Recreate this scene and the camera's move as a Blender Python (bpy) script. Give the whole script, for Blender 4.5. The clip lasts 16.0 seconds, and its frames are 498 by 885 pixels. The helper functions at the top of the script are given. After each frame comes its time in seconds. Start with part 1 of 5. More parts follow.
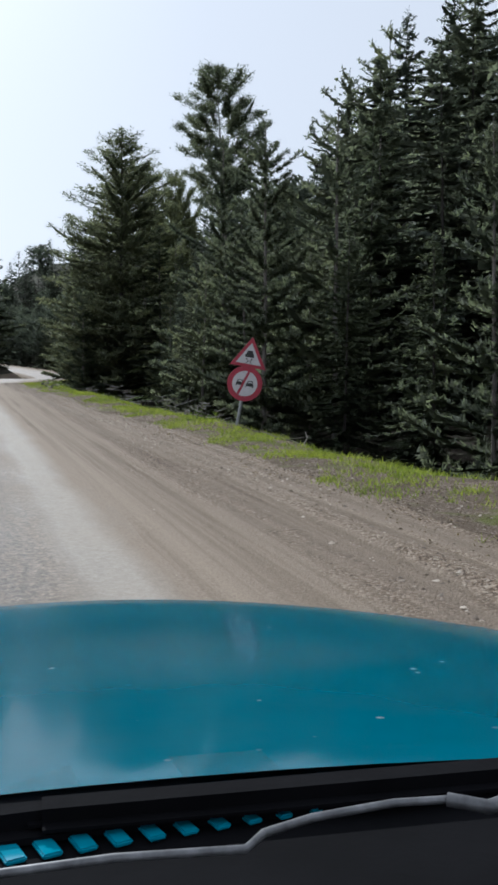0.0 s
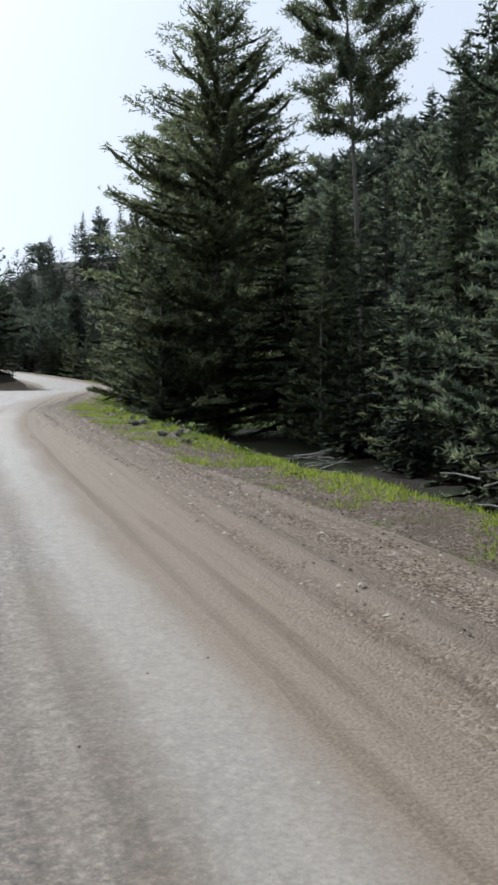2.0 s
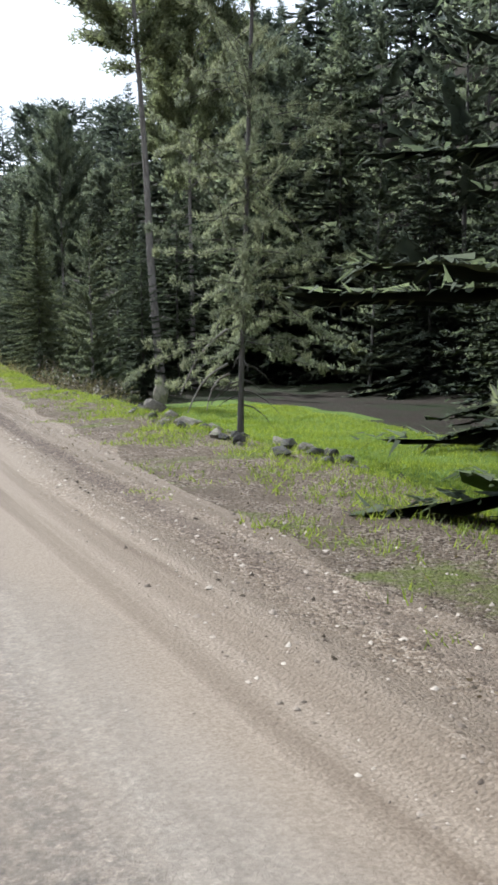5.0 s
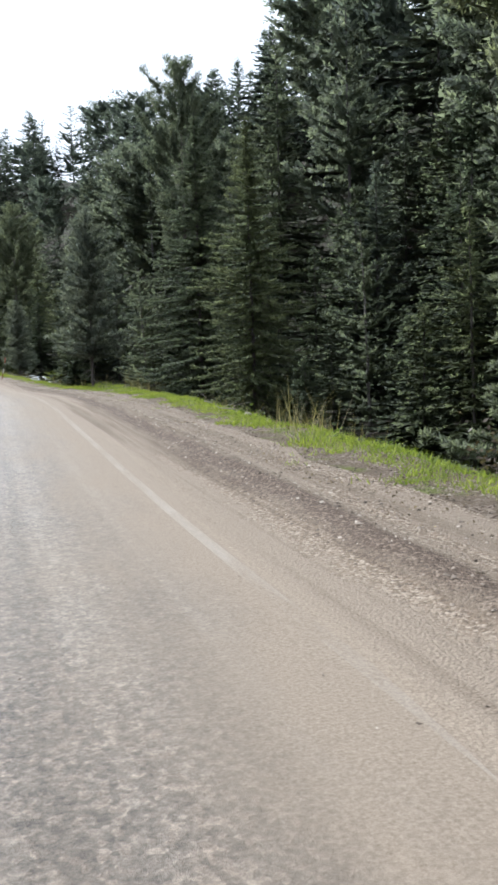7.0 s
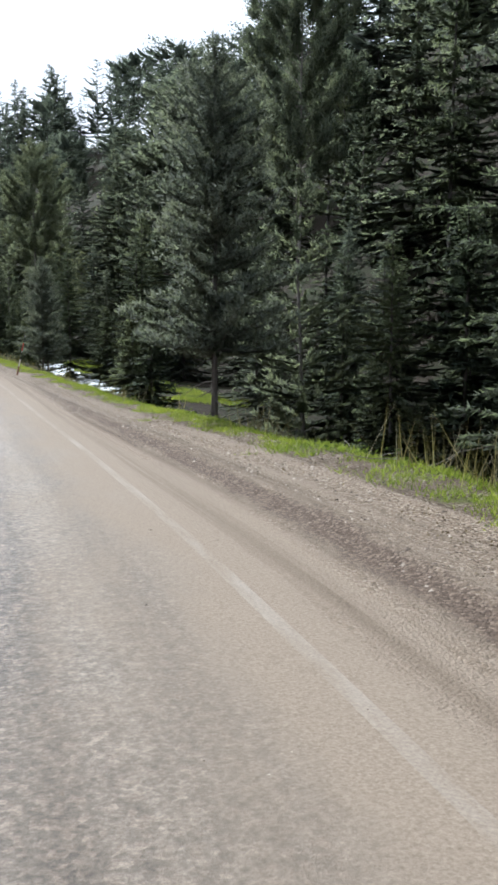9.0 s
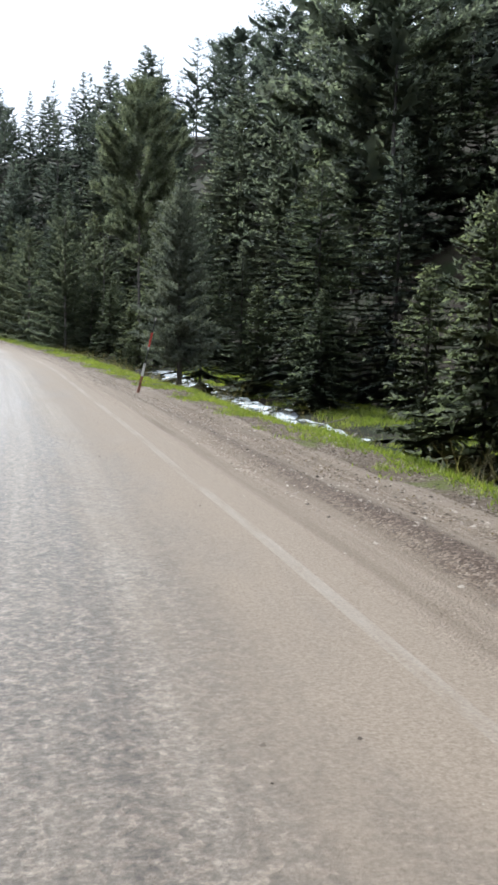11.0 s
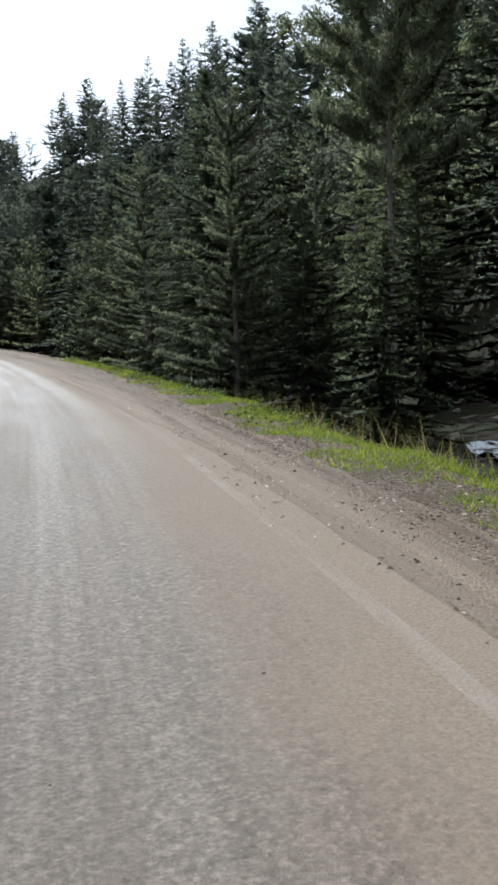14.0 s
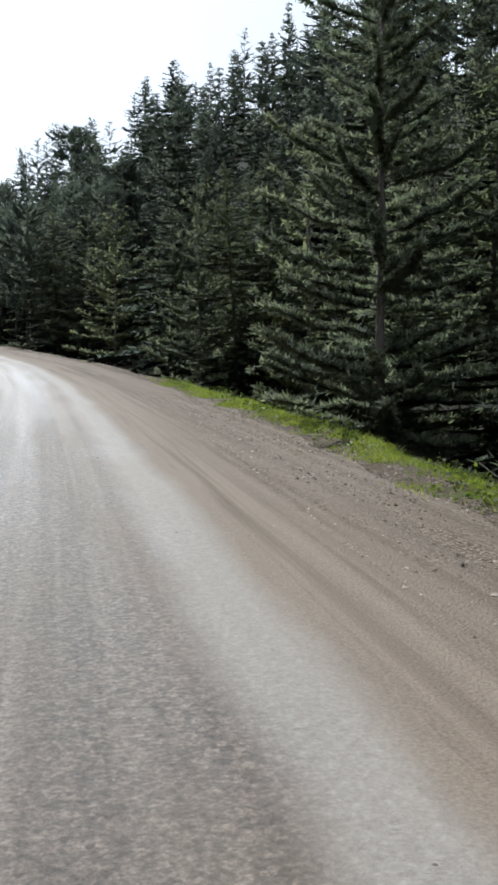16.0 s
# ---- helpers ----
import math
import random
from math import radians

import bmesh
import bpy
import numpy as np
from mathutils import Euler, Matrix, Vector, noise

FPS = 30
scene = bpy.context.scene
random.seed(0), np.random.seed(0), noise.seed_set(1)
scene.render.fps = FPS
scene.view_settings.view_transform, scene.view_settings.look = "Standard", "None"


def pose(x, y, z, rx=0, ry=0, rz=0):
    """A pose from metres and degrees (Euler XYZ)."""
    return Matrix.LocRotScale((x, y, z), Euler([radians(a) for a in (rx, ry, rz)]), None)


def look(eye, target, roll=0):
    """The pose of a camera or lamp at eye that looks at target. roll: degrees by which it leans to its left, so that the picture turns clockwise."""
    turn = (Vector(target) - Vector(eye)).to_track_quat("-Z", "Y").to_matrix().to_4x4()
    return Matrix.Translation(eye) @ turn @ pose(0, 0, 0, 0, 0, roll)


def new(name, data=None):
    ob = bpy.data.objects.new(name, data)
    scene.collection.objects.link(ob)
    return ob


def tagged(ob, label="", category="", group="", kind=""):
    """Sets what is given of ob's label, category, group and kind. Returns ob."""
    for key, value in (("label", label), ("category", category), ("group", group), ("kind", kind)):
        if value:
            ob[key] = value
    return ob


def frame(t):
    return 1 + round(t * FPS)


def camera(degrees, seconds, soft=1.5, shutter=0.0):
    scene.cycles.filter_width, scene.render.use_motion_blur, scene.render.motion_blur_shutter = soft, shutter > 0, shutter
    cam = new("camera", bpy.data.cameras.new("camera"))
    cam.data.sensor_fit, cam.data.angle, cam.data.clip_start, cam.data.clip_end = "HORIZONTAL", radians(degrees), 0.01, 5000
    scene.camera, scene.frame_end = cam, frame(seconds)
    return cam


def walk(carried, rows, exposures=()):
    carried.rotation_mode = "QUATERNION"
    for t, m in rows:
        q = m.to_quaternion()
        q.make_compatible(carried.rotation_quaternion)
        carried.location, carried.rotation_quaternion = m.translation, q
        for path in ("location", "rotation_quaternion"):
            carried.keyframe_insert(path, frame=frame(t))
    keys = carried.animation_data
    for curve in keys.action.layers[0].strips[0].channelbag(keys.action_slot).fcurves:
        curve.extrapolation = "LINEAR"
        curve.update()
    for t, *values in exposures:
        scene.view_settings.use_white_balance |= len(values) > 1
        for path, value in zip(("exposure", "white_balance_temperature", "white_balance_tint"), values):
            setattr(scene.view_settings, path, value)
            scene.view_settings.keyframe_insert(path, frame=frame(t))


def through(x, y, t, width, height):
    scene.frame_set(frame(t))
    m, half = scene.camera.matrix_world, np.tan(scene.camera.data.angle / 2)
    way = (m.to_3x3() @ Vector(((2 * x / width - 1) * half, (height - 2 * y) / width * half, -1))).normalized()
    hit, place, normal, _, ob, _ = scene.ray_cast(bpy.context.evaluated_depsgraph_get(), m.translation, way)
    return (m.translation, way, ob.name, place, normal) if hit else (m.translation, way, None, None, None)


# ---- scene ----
# ======================= camera and its way =======================
cam = camera(28.7, 16.0, soft=3.0)
# seconds, eye, target, roll
PATH = [
    (0, (1.65, -0.053, 1.165), (2.131, 1.881, 1.005), 0.3),
    (0.5, (1.45, 4.579, 1.231), (1.935, 6.513, 1.077), 0.4),
    (1, (1.243, 9.437, 1.281), (1.73, 11.37, 1.12), 0.8),
    (1.5, (0.931, 14.132, 1.35), (1.42, 16.065, 1.196), 0.4),
    (2, (0.708, 18.846, 1.379), (1.197, 20.779, 1.224), -0.1),
    (2.5, (0.451, 23.802, 1.428), (1.027, 25.708, 1.242), -1.3),
    (3, (0.148, 28.7, 1.551), (0.825, 30.566, 1.299), -3.7),
    (3.2, (0.029, 30.644, 1.702), (0.716, 32.502, 1.426), -3.4),
    (5.3, (0.481, 50.301, 1.328), (1.446, 52.035, 1.078), 0.1),
    (5.5, (0.626, 52.01, 1.284), (1.599, 53.74, 1.034), 0.6),
    (6, (1.037, 56.425, 1.169), (2.027, 58.152, 0.972), 1.0),
    (6.5, (1.323, 60.54, 1.228), (2.279, 62.283, 1.007), -0.5),
    (7, (1.897, 64.613, 1.129), (2.733, 66.416, 0.903), -1.9),
    (7.5, (2.511, 68.863, 1.104), (3.353, 70.661, 0.863), -1.7),
    (8, (3.386, 73.537, 1.095), (4.235, 75.33, 0.845), -0.6),
    (8.5, (4.218, 77.97, 1.062), (5.062, 79.766, 0.81), -0.7),
    (9, (5.046, 82.387, 1.03), (5.872, 84.191, 0.778), 0.2),
    (9.5, (5.741, 86.396, 0.948), (6.547, 88.209, 0.695), 0.9),
    (9.7, (5.91, 87.818, 0.808), (6.709, 89.635, 0.564), 1.9),
    (11.8, (8.363, 105.314, 0.318), (9.005, 107.195, 0.095), 0.9),
    (12, (8.536, 107.044, 0.316), (9.179, 108.926, 0.104), 1.3),
    (12.5, (8.931, 111.044, 0.301), (9.548, 112.934, 0.086), 1.2),
    (13, (9.32, 115.379, 0.31), (9.91, 117.277, 0.088), -1.2),
    (13.5, (9.802, 120.134, 0.281), (10.354, 122.043, 0.057), -1.5),
    (14, (10.206, 124.945, 0.274), (10.697, 126.871, 0.05), -1.8),
    (14.5, (10.459, 129.653, 0.283), (10.911, 131.59, 0.071), -1.4),
    (15, (10.674, 134.658, 0.274), (11.096, 136.602, 0.067), -1.1),
    (15.5, (10.79, 139.094, 0.326), (11.173, 141.046, 0.121), -1.7),
    (16, (10.716, 144.23, 0.33), (11.076, 146.187, 0.128), -0.3),
]
EXPOSURES = [(t, e, 5550, 8) for t, e in ((0.0, -0.40), (1.6, -0.38), (2.4, 0.0), (2.9, 0.40), (5.5, 0.50), (7.0, 0.46), (9.5, 0.44), (12.0, 0.34), (13.5, 0.12), (16.0, -0.05))]
walk(cam, [(t, look(eye, target, roll)) for t, eye, target, roll in PATH], EXPOSURES)

# ======================= sky and sun =======================
SUN_HEADING = 14.0     # degrees left of +y is positive
SUN_ELEVATION = 36.0
world = bpy.data.worlds.new("sky")
scene.world = world
world.use_nodes = True
wn, wl = world.node_tree.nodes, world.node_tree.links
sky = wn.new("ShaderNodeTexSky")
sky.sky_type = "NISHITA"
sky.sun_disc = False
sky.sun_elevation = radians(SUN_ELEVATION)
sky.sun_rotation = radians(-SUN_HEADING)
sky.altitude = 1200
sky.air_density = 1.3
sky.dust_density = 8.0
sky.ozone_density = 1.0
haze = wn.new("ShaderNodeHueSaturation")   # thin high cloud takes the blue out
haze.inputs["Saturation"].default_value = 0.22
wl.new(sky.outputs[0], haze.inputs["Color"])
veil = wn.new("ShaderNodeMix")             # and evens out its brightness
veil.data_type = "RGBA"
veil.inputs[0].default_value = 0.7
veil.inputs[7].default_value = (10.9, 10.9, 11.1, 1)
wl.new(haze.outputs[0], veil.inputs[6])
wl.new(veil.outputs[2], wn["Background"].inputs[0])
wn["Background"].inputs[1].default_value = 0.102
sun = new("sun", bpy.data.lights.new("sun", "SUN"))
sun.data.energy = 4.6
sun.data.angle = radians(0.6)
sun.data.color = (1.0, 0.945, 0.855)
_e, _h = radians(SUN_ELEVATION), radians(SUN_HEADING)
sun_way = Vector((-math.sin(_h) * math.cos(_e), math.cos(_h) * math.cos(_e), math.sin(_e)))
sun.matrix_world = look((0, 0, 60), Vector((0, 0, 60)) - sun_way)

# ======================= materials =======================


class Mat:
    """A small wrapper round a node material."""

    def __init__(self, name):
        self.m = bpy.data.materials.new(name)
        self.m.use_nodes = True
        self.n, self.l = self.m.node_tree.nodes, self.m.node_tree.links
        self.b = self.n["Principled BSDF"]

    def node(self, kind, **values):
        n = self.n.new(kind)
        for k, v in values.items():
            n.inputs[k].default_value = v
        return n

    def link(self, a, b):
        self.l.new(a, b)

    def coord(self, which="Object"):
        return self.n.new("ShaderNodeTexCoord").outputs[which]

    def noise(self, scale, detail=4.0, rough=0.6, vector=None):
        n = self.node("ShaderNodeTexNoise", Scale=scale, Detail=detail, Roughness=rough)
        self.link(vector if vector is not None else self.coord(), n.inputs["Vector"])
        return n.outputs["Fac"]

    def ramp(self, fac, stops):
        r = self.n.new("ShaderNodeValToRGB")
        while len(r.color_ramp.elements) < len(stops):
            r.color_ramp.elements.new(0.5)
        for e, (p, c) in zip(r.color_ramp.elements, stops):
            e.position, e.color = p, (*c, 1) if len(c) == 3 else c
        self.link(fac, r.inputs["Fac"])
        return r.outputs["Color"]

    def mix(self, fac, a, b, kind="MIX"):
        n = self.n.new("ShaderNodeMix")
        n.data_type, n.blend_type = "RGBA", kind
        for sock, v in ((n.inputs[0], fac), (n.inputs[6], a), (n.inputs[7], b)):
            if isinstance(v, (int, float)):
                sock.default_value = v
            elif isinstance(v, tuple):
                sock.default_value = (*v, 1) if len(v) == 3 else v
            else:
                self.link(v, sock)
        return n.outputs[2]

    def math(self, op, a, b=0.0):
        n = self.n.new("ShaderNodeMath")
        n.operation = op
        for sock, v in zip(n.inputs, (a, b)):
            if isinstance(v, (int, float)):
                sock.default_value = v
            else:
                self.link(v, sock)
        return n.outputs[0]

    def stretch(self, sx, sy, sz, which="Object"):
        n = self.n.new("ShaderNodeMapping")
        n.inputs["Scale"].default_value = (sx, sy, sz)
        self.link(self.coord(which), n.inputs["Vector"])
        return n.outputs[0]

    def random(self):
        return self.n.new("ShaderNodeObjectInfo").outputs["Random"]

    def island(self):
        return self.n.new("ShaderNodeNewGeometry").outputs["Random Per Island"]

    def bump(self, height, strength=0.5, distance=0.02):
        n = self.node("ShaderNodeBump", Strength=strength, Distance=distance)
        self.link(height, n.inputs["Height"])
        self.link(n.outputs[0], self.b.inputs["Normal"])
        return n

    def set(self, color=None, rough=None, metal=None, spec=None):
        for key, v in (("Base Color", color), ("Roughness", rough), ("Metallic", metal), ("Specular IOR Level", spec)):
            if v is None:
                continue
            if isinstance(v, tuple):
                self.b.inputs[key].default_value = (*v, 1)
            elif isinstance(v, (int, float)):
                self.b.inputs[key].default_value = v
            else:
                self.link(v, self.b.inputs[key])
        return self

    def see_through_leaf(self, color, amount):
        """Mixes in light that shines through thin needles and blades."""
        t = self.n.new("ShaderNodeBsdfTranslucent")
        self.link(color, t.inputs["Color"])
        m = self.n.new("ShaderNodeMixShader")
        m.inputs[0].default_value = amount
        self.link(self.b.outputs[0], m.inputs[1])
        self.link(t.outputs[0], m.inputs[2])
        self.link(m.outputs[0], self.n["Material Output"].inputs["Surface"])


def foliage(name, dark, light, through=0.35, rough=0.7, spec=0.10):
    m = Mat(name)
    tone = m.ramp(m.island(), [(0.0, dark), (1.0, light)])
    patch = m.ramp(m.noise(0.9, 2.0), [(0.35, (0.75, 0.78, 0.78)), (0.7, (1.15, 1.12, 1.0))])
    tone = m.mix(1.0, tone, patch, "MULTIPLY")
    tree = m.ramp(m.random(), [(0.0, (0.66, 0.70, 0.74)), (0.5, (0.95, 0.97, 1.0)), (1.0, (1.24, 1.22, 1.06))])
    tone = m.mix(1.0, tone, tree, "MULTIPLY")
    m.set(color=tone, rough=rough, spec=spec)
    m.see_through_leaf(m.mix(1.0, tone, (1.12, 1.16, 0.92), "MULTIPLY"), through)
    return m.m


def bark(name, dark, light, scale=6.0):
    m = Mat(name)
    v = m.stretch(scale, scale, scale * 0.22)
    n = m.noise(3.0, 6.0, 0.7, v)
    c = m.ramp(n, [(0.3, dark), (0.7, light)])
    c = m.mix(m.ramp(m.noise(0.8, 3.0), [(0.45, (0, 0, 0)), (0.65, (1, 1, 1))]), c, tuple(0.5 * (a + b) + 0.03 for a, b in zip(dark, light)))
    m.set(color=c, rough=0.9, spec=0.2)
    m.bump(n, 0.9, 0.03)
    return m.m


SPRUCE = foliage("spruce_needles", (0.095, 0.108, 0.078), (0.195, 0.218, 0.145), 0.60)
PINE = foliage("pine_needles", (0.125, 0.138, 0.100), (0.270, 0.288, 0.200), 0.60)
PINE_PALE = foliage("pale_pine_needles", (0.150, 0.160, 0.125), (0.330, 0.342, 0.270), 0.50)
# Paler and bluer than SPRUCE: distance haze put into the base colour
HAZED_WOOD = foliage("hazed_needles", (0.120, 0.134, 0.116), (0.220, 0.242, 0.200), 0.60)
BARK_GREY = bark("grey_bark", (0.045, 0.039, 0.035), (0.15, 0.132, 0.118))
BARK_RED = bark("pine_bark", (0.090, 0.080, 0.070), (0.28, 0.25, 0.22))
DEADWOOD = bark("dead_wood", (0.10, 0.085, 0.07), (0.30, 0.27, 0.23), 9.0)

BLEACHED = bark("bleached_wood", (0.16, 0.145, 0.13), (0.40, 0.375, 0.34), 9.0)


def make_grass(name, dark, mid, light, through=0.45):
    m = Mat(name)
    c = m.ramp(m.island(), [(0.0, dark), (0.55, mid), (1.0, light)])
    c = m.mix(1.0, c, m.ramp(m.noise(0.7, 3.0), [(0.3, (0.7, 0.75, 0.7)), (0.7, (1.2, 1.15, 1.0))]), "MULTIPLY")
    m.set(color=c, rough=0.55, spec=0.25)
    m.see_through_leaf(m.mix(1.0, c, (1.3, 1.4, 0.6), "MULTIPLY"), through)
    return m.m


GRASS = make_grass("grass_blades", (0.130, 0.165, 0.036), (0.255, 0.310, 0.062), (0.40, 0.42, 0.13), 0.42)
STRAW = make_grass("dry_stalks", (0.16, 0.13, 0.08), (0.30, 0.25, 0.16), (0.45, 0.40, 0.28), 0.25)
HERB = make_grass("herb_leaves", (0.06, 0.085, 0.025), (0.11, 0.15, 0.04), (0.21, 0.24, 0.08), 0.4)
BRACKEN = make_grass("dead_bracken", (0.07, 0.052, 0.045), (0.14, 0.108, 0.09), (0.25, 0.205, 0.175), 0.2)


def ground_material():
    """Forest floor: needle litter, moss, thin grass, bare soil."""
    m = Mat("forest_floor")
    fine = m.noise(28.0, 8.0, 0.7)
    c = m.ramp(fine, [(0.25, (0.018, 0.014, 0.010)), (0.55, (0.042, 0.032, 0.022)), (0.8, (0.085, 0.066, 0.047))])
    moss = m.ramp(m.noise(0.55, 5.0, 0.65), [(0.44, (0, 0, 0)), (0.6, (1, 1, 1))])
    green = m.ramp(m.noise(18.0, 6.0), [(0.3, (0.016, 0.022, 0.009)), (0.7, (0.040, 0.052, 0.018))])
    c = m.mix(moss, c, green)
    m.set(color=c, rough=0.95, spec=0.15)
    m.bump(m.noise(22.0, 8.0, 0.75), 0.9, 0.06)
    return m.m


def verge_material():
    """Sandy gravel with leaf litter, bare soil and low turf in patches."""
    m = Mat("verge_soil")
    v = m.node("ShaderNodeTexVoronoi", Scale=55.0)
    m.link(m.coord(), v.inputs["Vector"])
    pebble = m.ramp(v.outputs["Color"], [(0.1, (0.060, 0.041, 0.029)), (0.5, (0.235, 0.180, 0.130)), (0.95, (0.48, 0.40, 0.32))])
    fine = m.noise(40.0, 8.0, 0.75)
    soil = m.ramp(fine, [(0.25, (0.075, 0.055, 0.040)), (0.55, (0.195, 0.148, 0.106)), (0.8, (0.34, 0.28, 0.21))])
    c = m.mix(m.ramp(m.noise(1.6, 6.0, 0.7), [(0.46, (0, 0, 0)), (0.60, (0.85, 0.85, 0.85))]), pebble, soil)
    turf = m.ramp(m.noise(1.1, 6.0, 0.7), [(0.54, (0, 0, 0)), (0.64, (0.8, 0.8, 0.8))])
    c = m.mix(turf, c, m.ramp(m.noise(30.0, 6.0), [(0.3, (0.10, 0.125, 0.025)), (0.7, (0.23, 0.27, 0.06))]))
    m.set(color=c, rough=0.95, spec=0.12)
    m.bump(m.math("SUBTRACT", m.noise(50.0, 8.0, 0.75), m.math("MULTIPLY", v.outputs["Distance"], 0.8)), 1.0, 0.04)
    return m.m


def meadow_material():
    m = Mat("meadow_turf")
    c = m.ramp(m.noise(14.0, 8.0, 0.7), [(0.3, (0.07, 0.12, 0.02)), (0.6, (0.16, 0.23, 0.04)), (0.8, (0.24, 0.28, 0.07))])
    m.set(color=c, rough=0.9, spec=0.15)
    m.bump(m.noise(30.0, 8.0, 0.75), 0.9, 0.05)
    return m.m


def road_material():
    """Worn asphalt under dust; the UV map runs across (x) and along (y) the road in metres."""
    m = Mat("dusty_asphalt")
    uv = m.coord("UV")
    grit = m.noise(190.0, 3.0, 0.8)
    grain = m.math("ADD", m.math("MULTIPLY", m.noise(55.0, 5.0, 0.75), 0.6), m.math("MULTIPLY", m.noise(20.0, 4.0, 0.7), 0.4))
    stone = m.ramp(grain, [(0.36, (0.060, 0.046, 0.035)), (0.5, (0.160, 0.128, 0.099)), (0.64, (0.35, 0.290, 0.226))])
    chips = m.node("ShaderNodeTexVoronoi", Scale=42.0)
    m.link(m.coord(), chips.inputs["Vector"])
    stone = m.mix(1.0, stone, m.ramp(chips.outputs["Color"], [(0.1, (0.55, 0.54, 0.53)), (0.5, (1.0, 1.0, 1.0)), (0.9, (1.5, 1.46, 1.42))]), "MULTIPLY")
    # long soft streaks along the lane: packed dust between and beside the wheel tracks
    along = m.noise(1.0, 5.0, 0.6, m.stretch(1.6, 0.05, 1.0, "UV"))
    mid = m.noise(1.0, 4.0, 0.6, m.stretch(0.9, 0.35, 1.0, "UV"))
    dust = m.ramp(m.math("ADD", m.math("MULTIPLY", along, 0.65), m.math("MULTIPLY", mid, 0.35)), [(0.40, (0, 0, 0)), (0.62, (1, 1, 1))])
    c = m.mix(m.math("MULTIPLY", dust, 0.85), stone, m.ramp(grain, [(0.36, (0.185, 0.152, 0.117)), (0.64, (0.40, 0.342, 0.272))]))
    streak = m.ramp(m.noise(1.0, 6.0, 0.65, m.stretch(3.4, 0.035, 1.0, "UV")), [(0.42, (0.80, 0.78, 0.76)), (0.60, (1.10, 1.10, 1.10))])
    c = m.mix(1.0, c, streak, "MULTIPLY")
    # sand drifted over the ragged margin
    across = m.n.new("ShaderNodeSeparateXYZ")
    m.link(uv, across.inputs[0])
    drift = m.math("ADD", across.outputs[0], m.math("MULTIPLY", m.math("SUBTRACT", m.noise(1.0, 6.0, 0.65, m.stretch(2.0, 0.5, 1.0, "UV")), 0.5), 1.5))
    drift = m.ramp(m.math("MULTIPLY", m.math("ADD", drift, 0.6), 0.55), [(0.42, (0, 0, 0)), (0.92, (1, 1, 1))])
    c = m.mix(drift, c, m.ramp(m.noise(70.0, 6.0, 0.75), [(0.3, (0.172, 0.132, 0.096)), (0.7, (0.340, 0.276, 0.210))]))
    # pale packed dust in the outer wheel track, before and after the stretch with the painted line
    wob = m.math("ADD", across.outputs[0], m.math("MULTIPLY", m.math("SUBTRACT", m.noise(1.0, 5.0, 0.65, m.stretch(1.5, 0.35, 1.0, "UV")), 0.5), 0.35))
    off = m.math("ABSOLUTE", m.math("SUBTRACT", wob, 0.74))
    near = m.ramp(off, [(0.10, (1, 1, 1)), (0.30, (0, 0, 0))])
    plain_part = m.ramp(m.math("DIVIDE", m.math("ABSOLUTE", m.math("SUBTRACT", across.outputs[1], 93.0)), 100.0), [(0.40, (0, 0, 0)), (0.52, (1, 1, 1))])
    c = m.mix(m.math("MULTIPLY", m.math("MULTIPLY", near, plain_part), 0.55), c, m.ramp(grain, [(0.36, (0.36, 0.325, 0.28)), (0.64, (0.54, 0.50, 0.44))]))
    line = m.math("COMPARE", across.outputs[0], 1.24)
    line.node.inputs[2].default_value = 0.038
    worn = m.ramp(m.noise(1.0, 6.0, 0.7, m.stretch(6.0, 0.8, 1.0, "UV")), [(0.36, (0, 0, 0)), (0.70, (0.24, 0.24, 0.24))])
    worn = m.math("MULTIPLY", worn, m.math("SUBTRACT", 1.0, plain_part))
    c = m.mix(m.math("MULTIPLY", line, worn), c, (0.56, 0.53, 0.48))
    rough = m.ramp(dust, [(0.0, (0.55, 0.55, 0.55)), (1.0, (0.78, 0.78, 0.78))])
    m.set(color=c, rough=m.mix(drift, rough, (0.92, 0.92, 0.92)), spec=m.ramp(drift, [(0.0, (0.40, 0.40, 0.40)), (1.0, (0.20, 0.20, 0.20))]))
    m.bump(m.math("MULTIPLY", m.math("ADD", grain, m.math("MULTIPLY", grit, 0.4)), m.math("SUBTRACT", 1.0, m.math("MULTIPLY", drift, 0.7))), 0.75, 0.02)
    return m.m


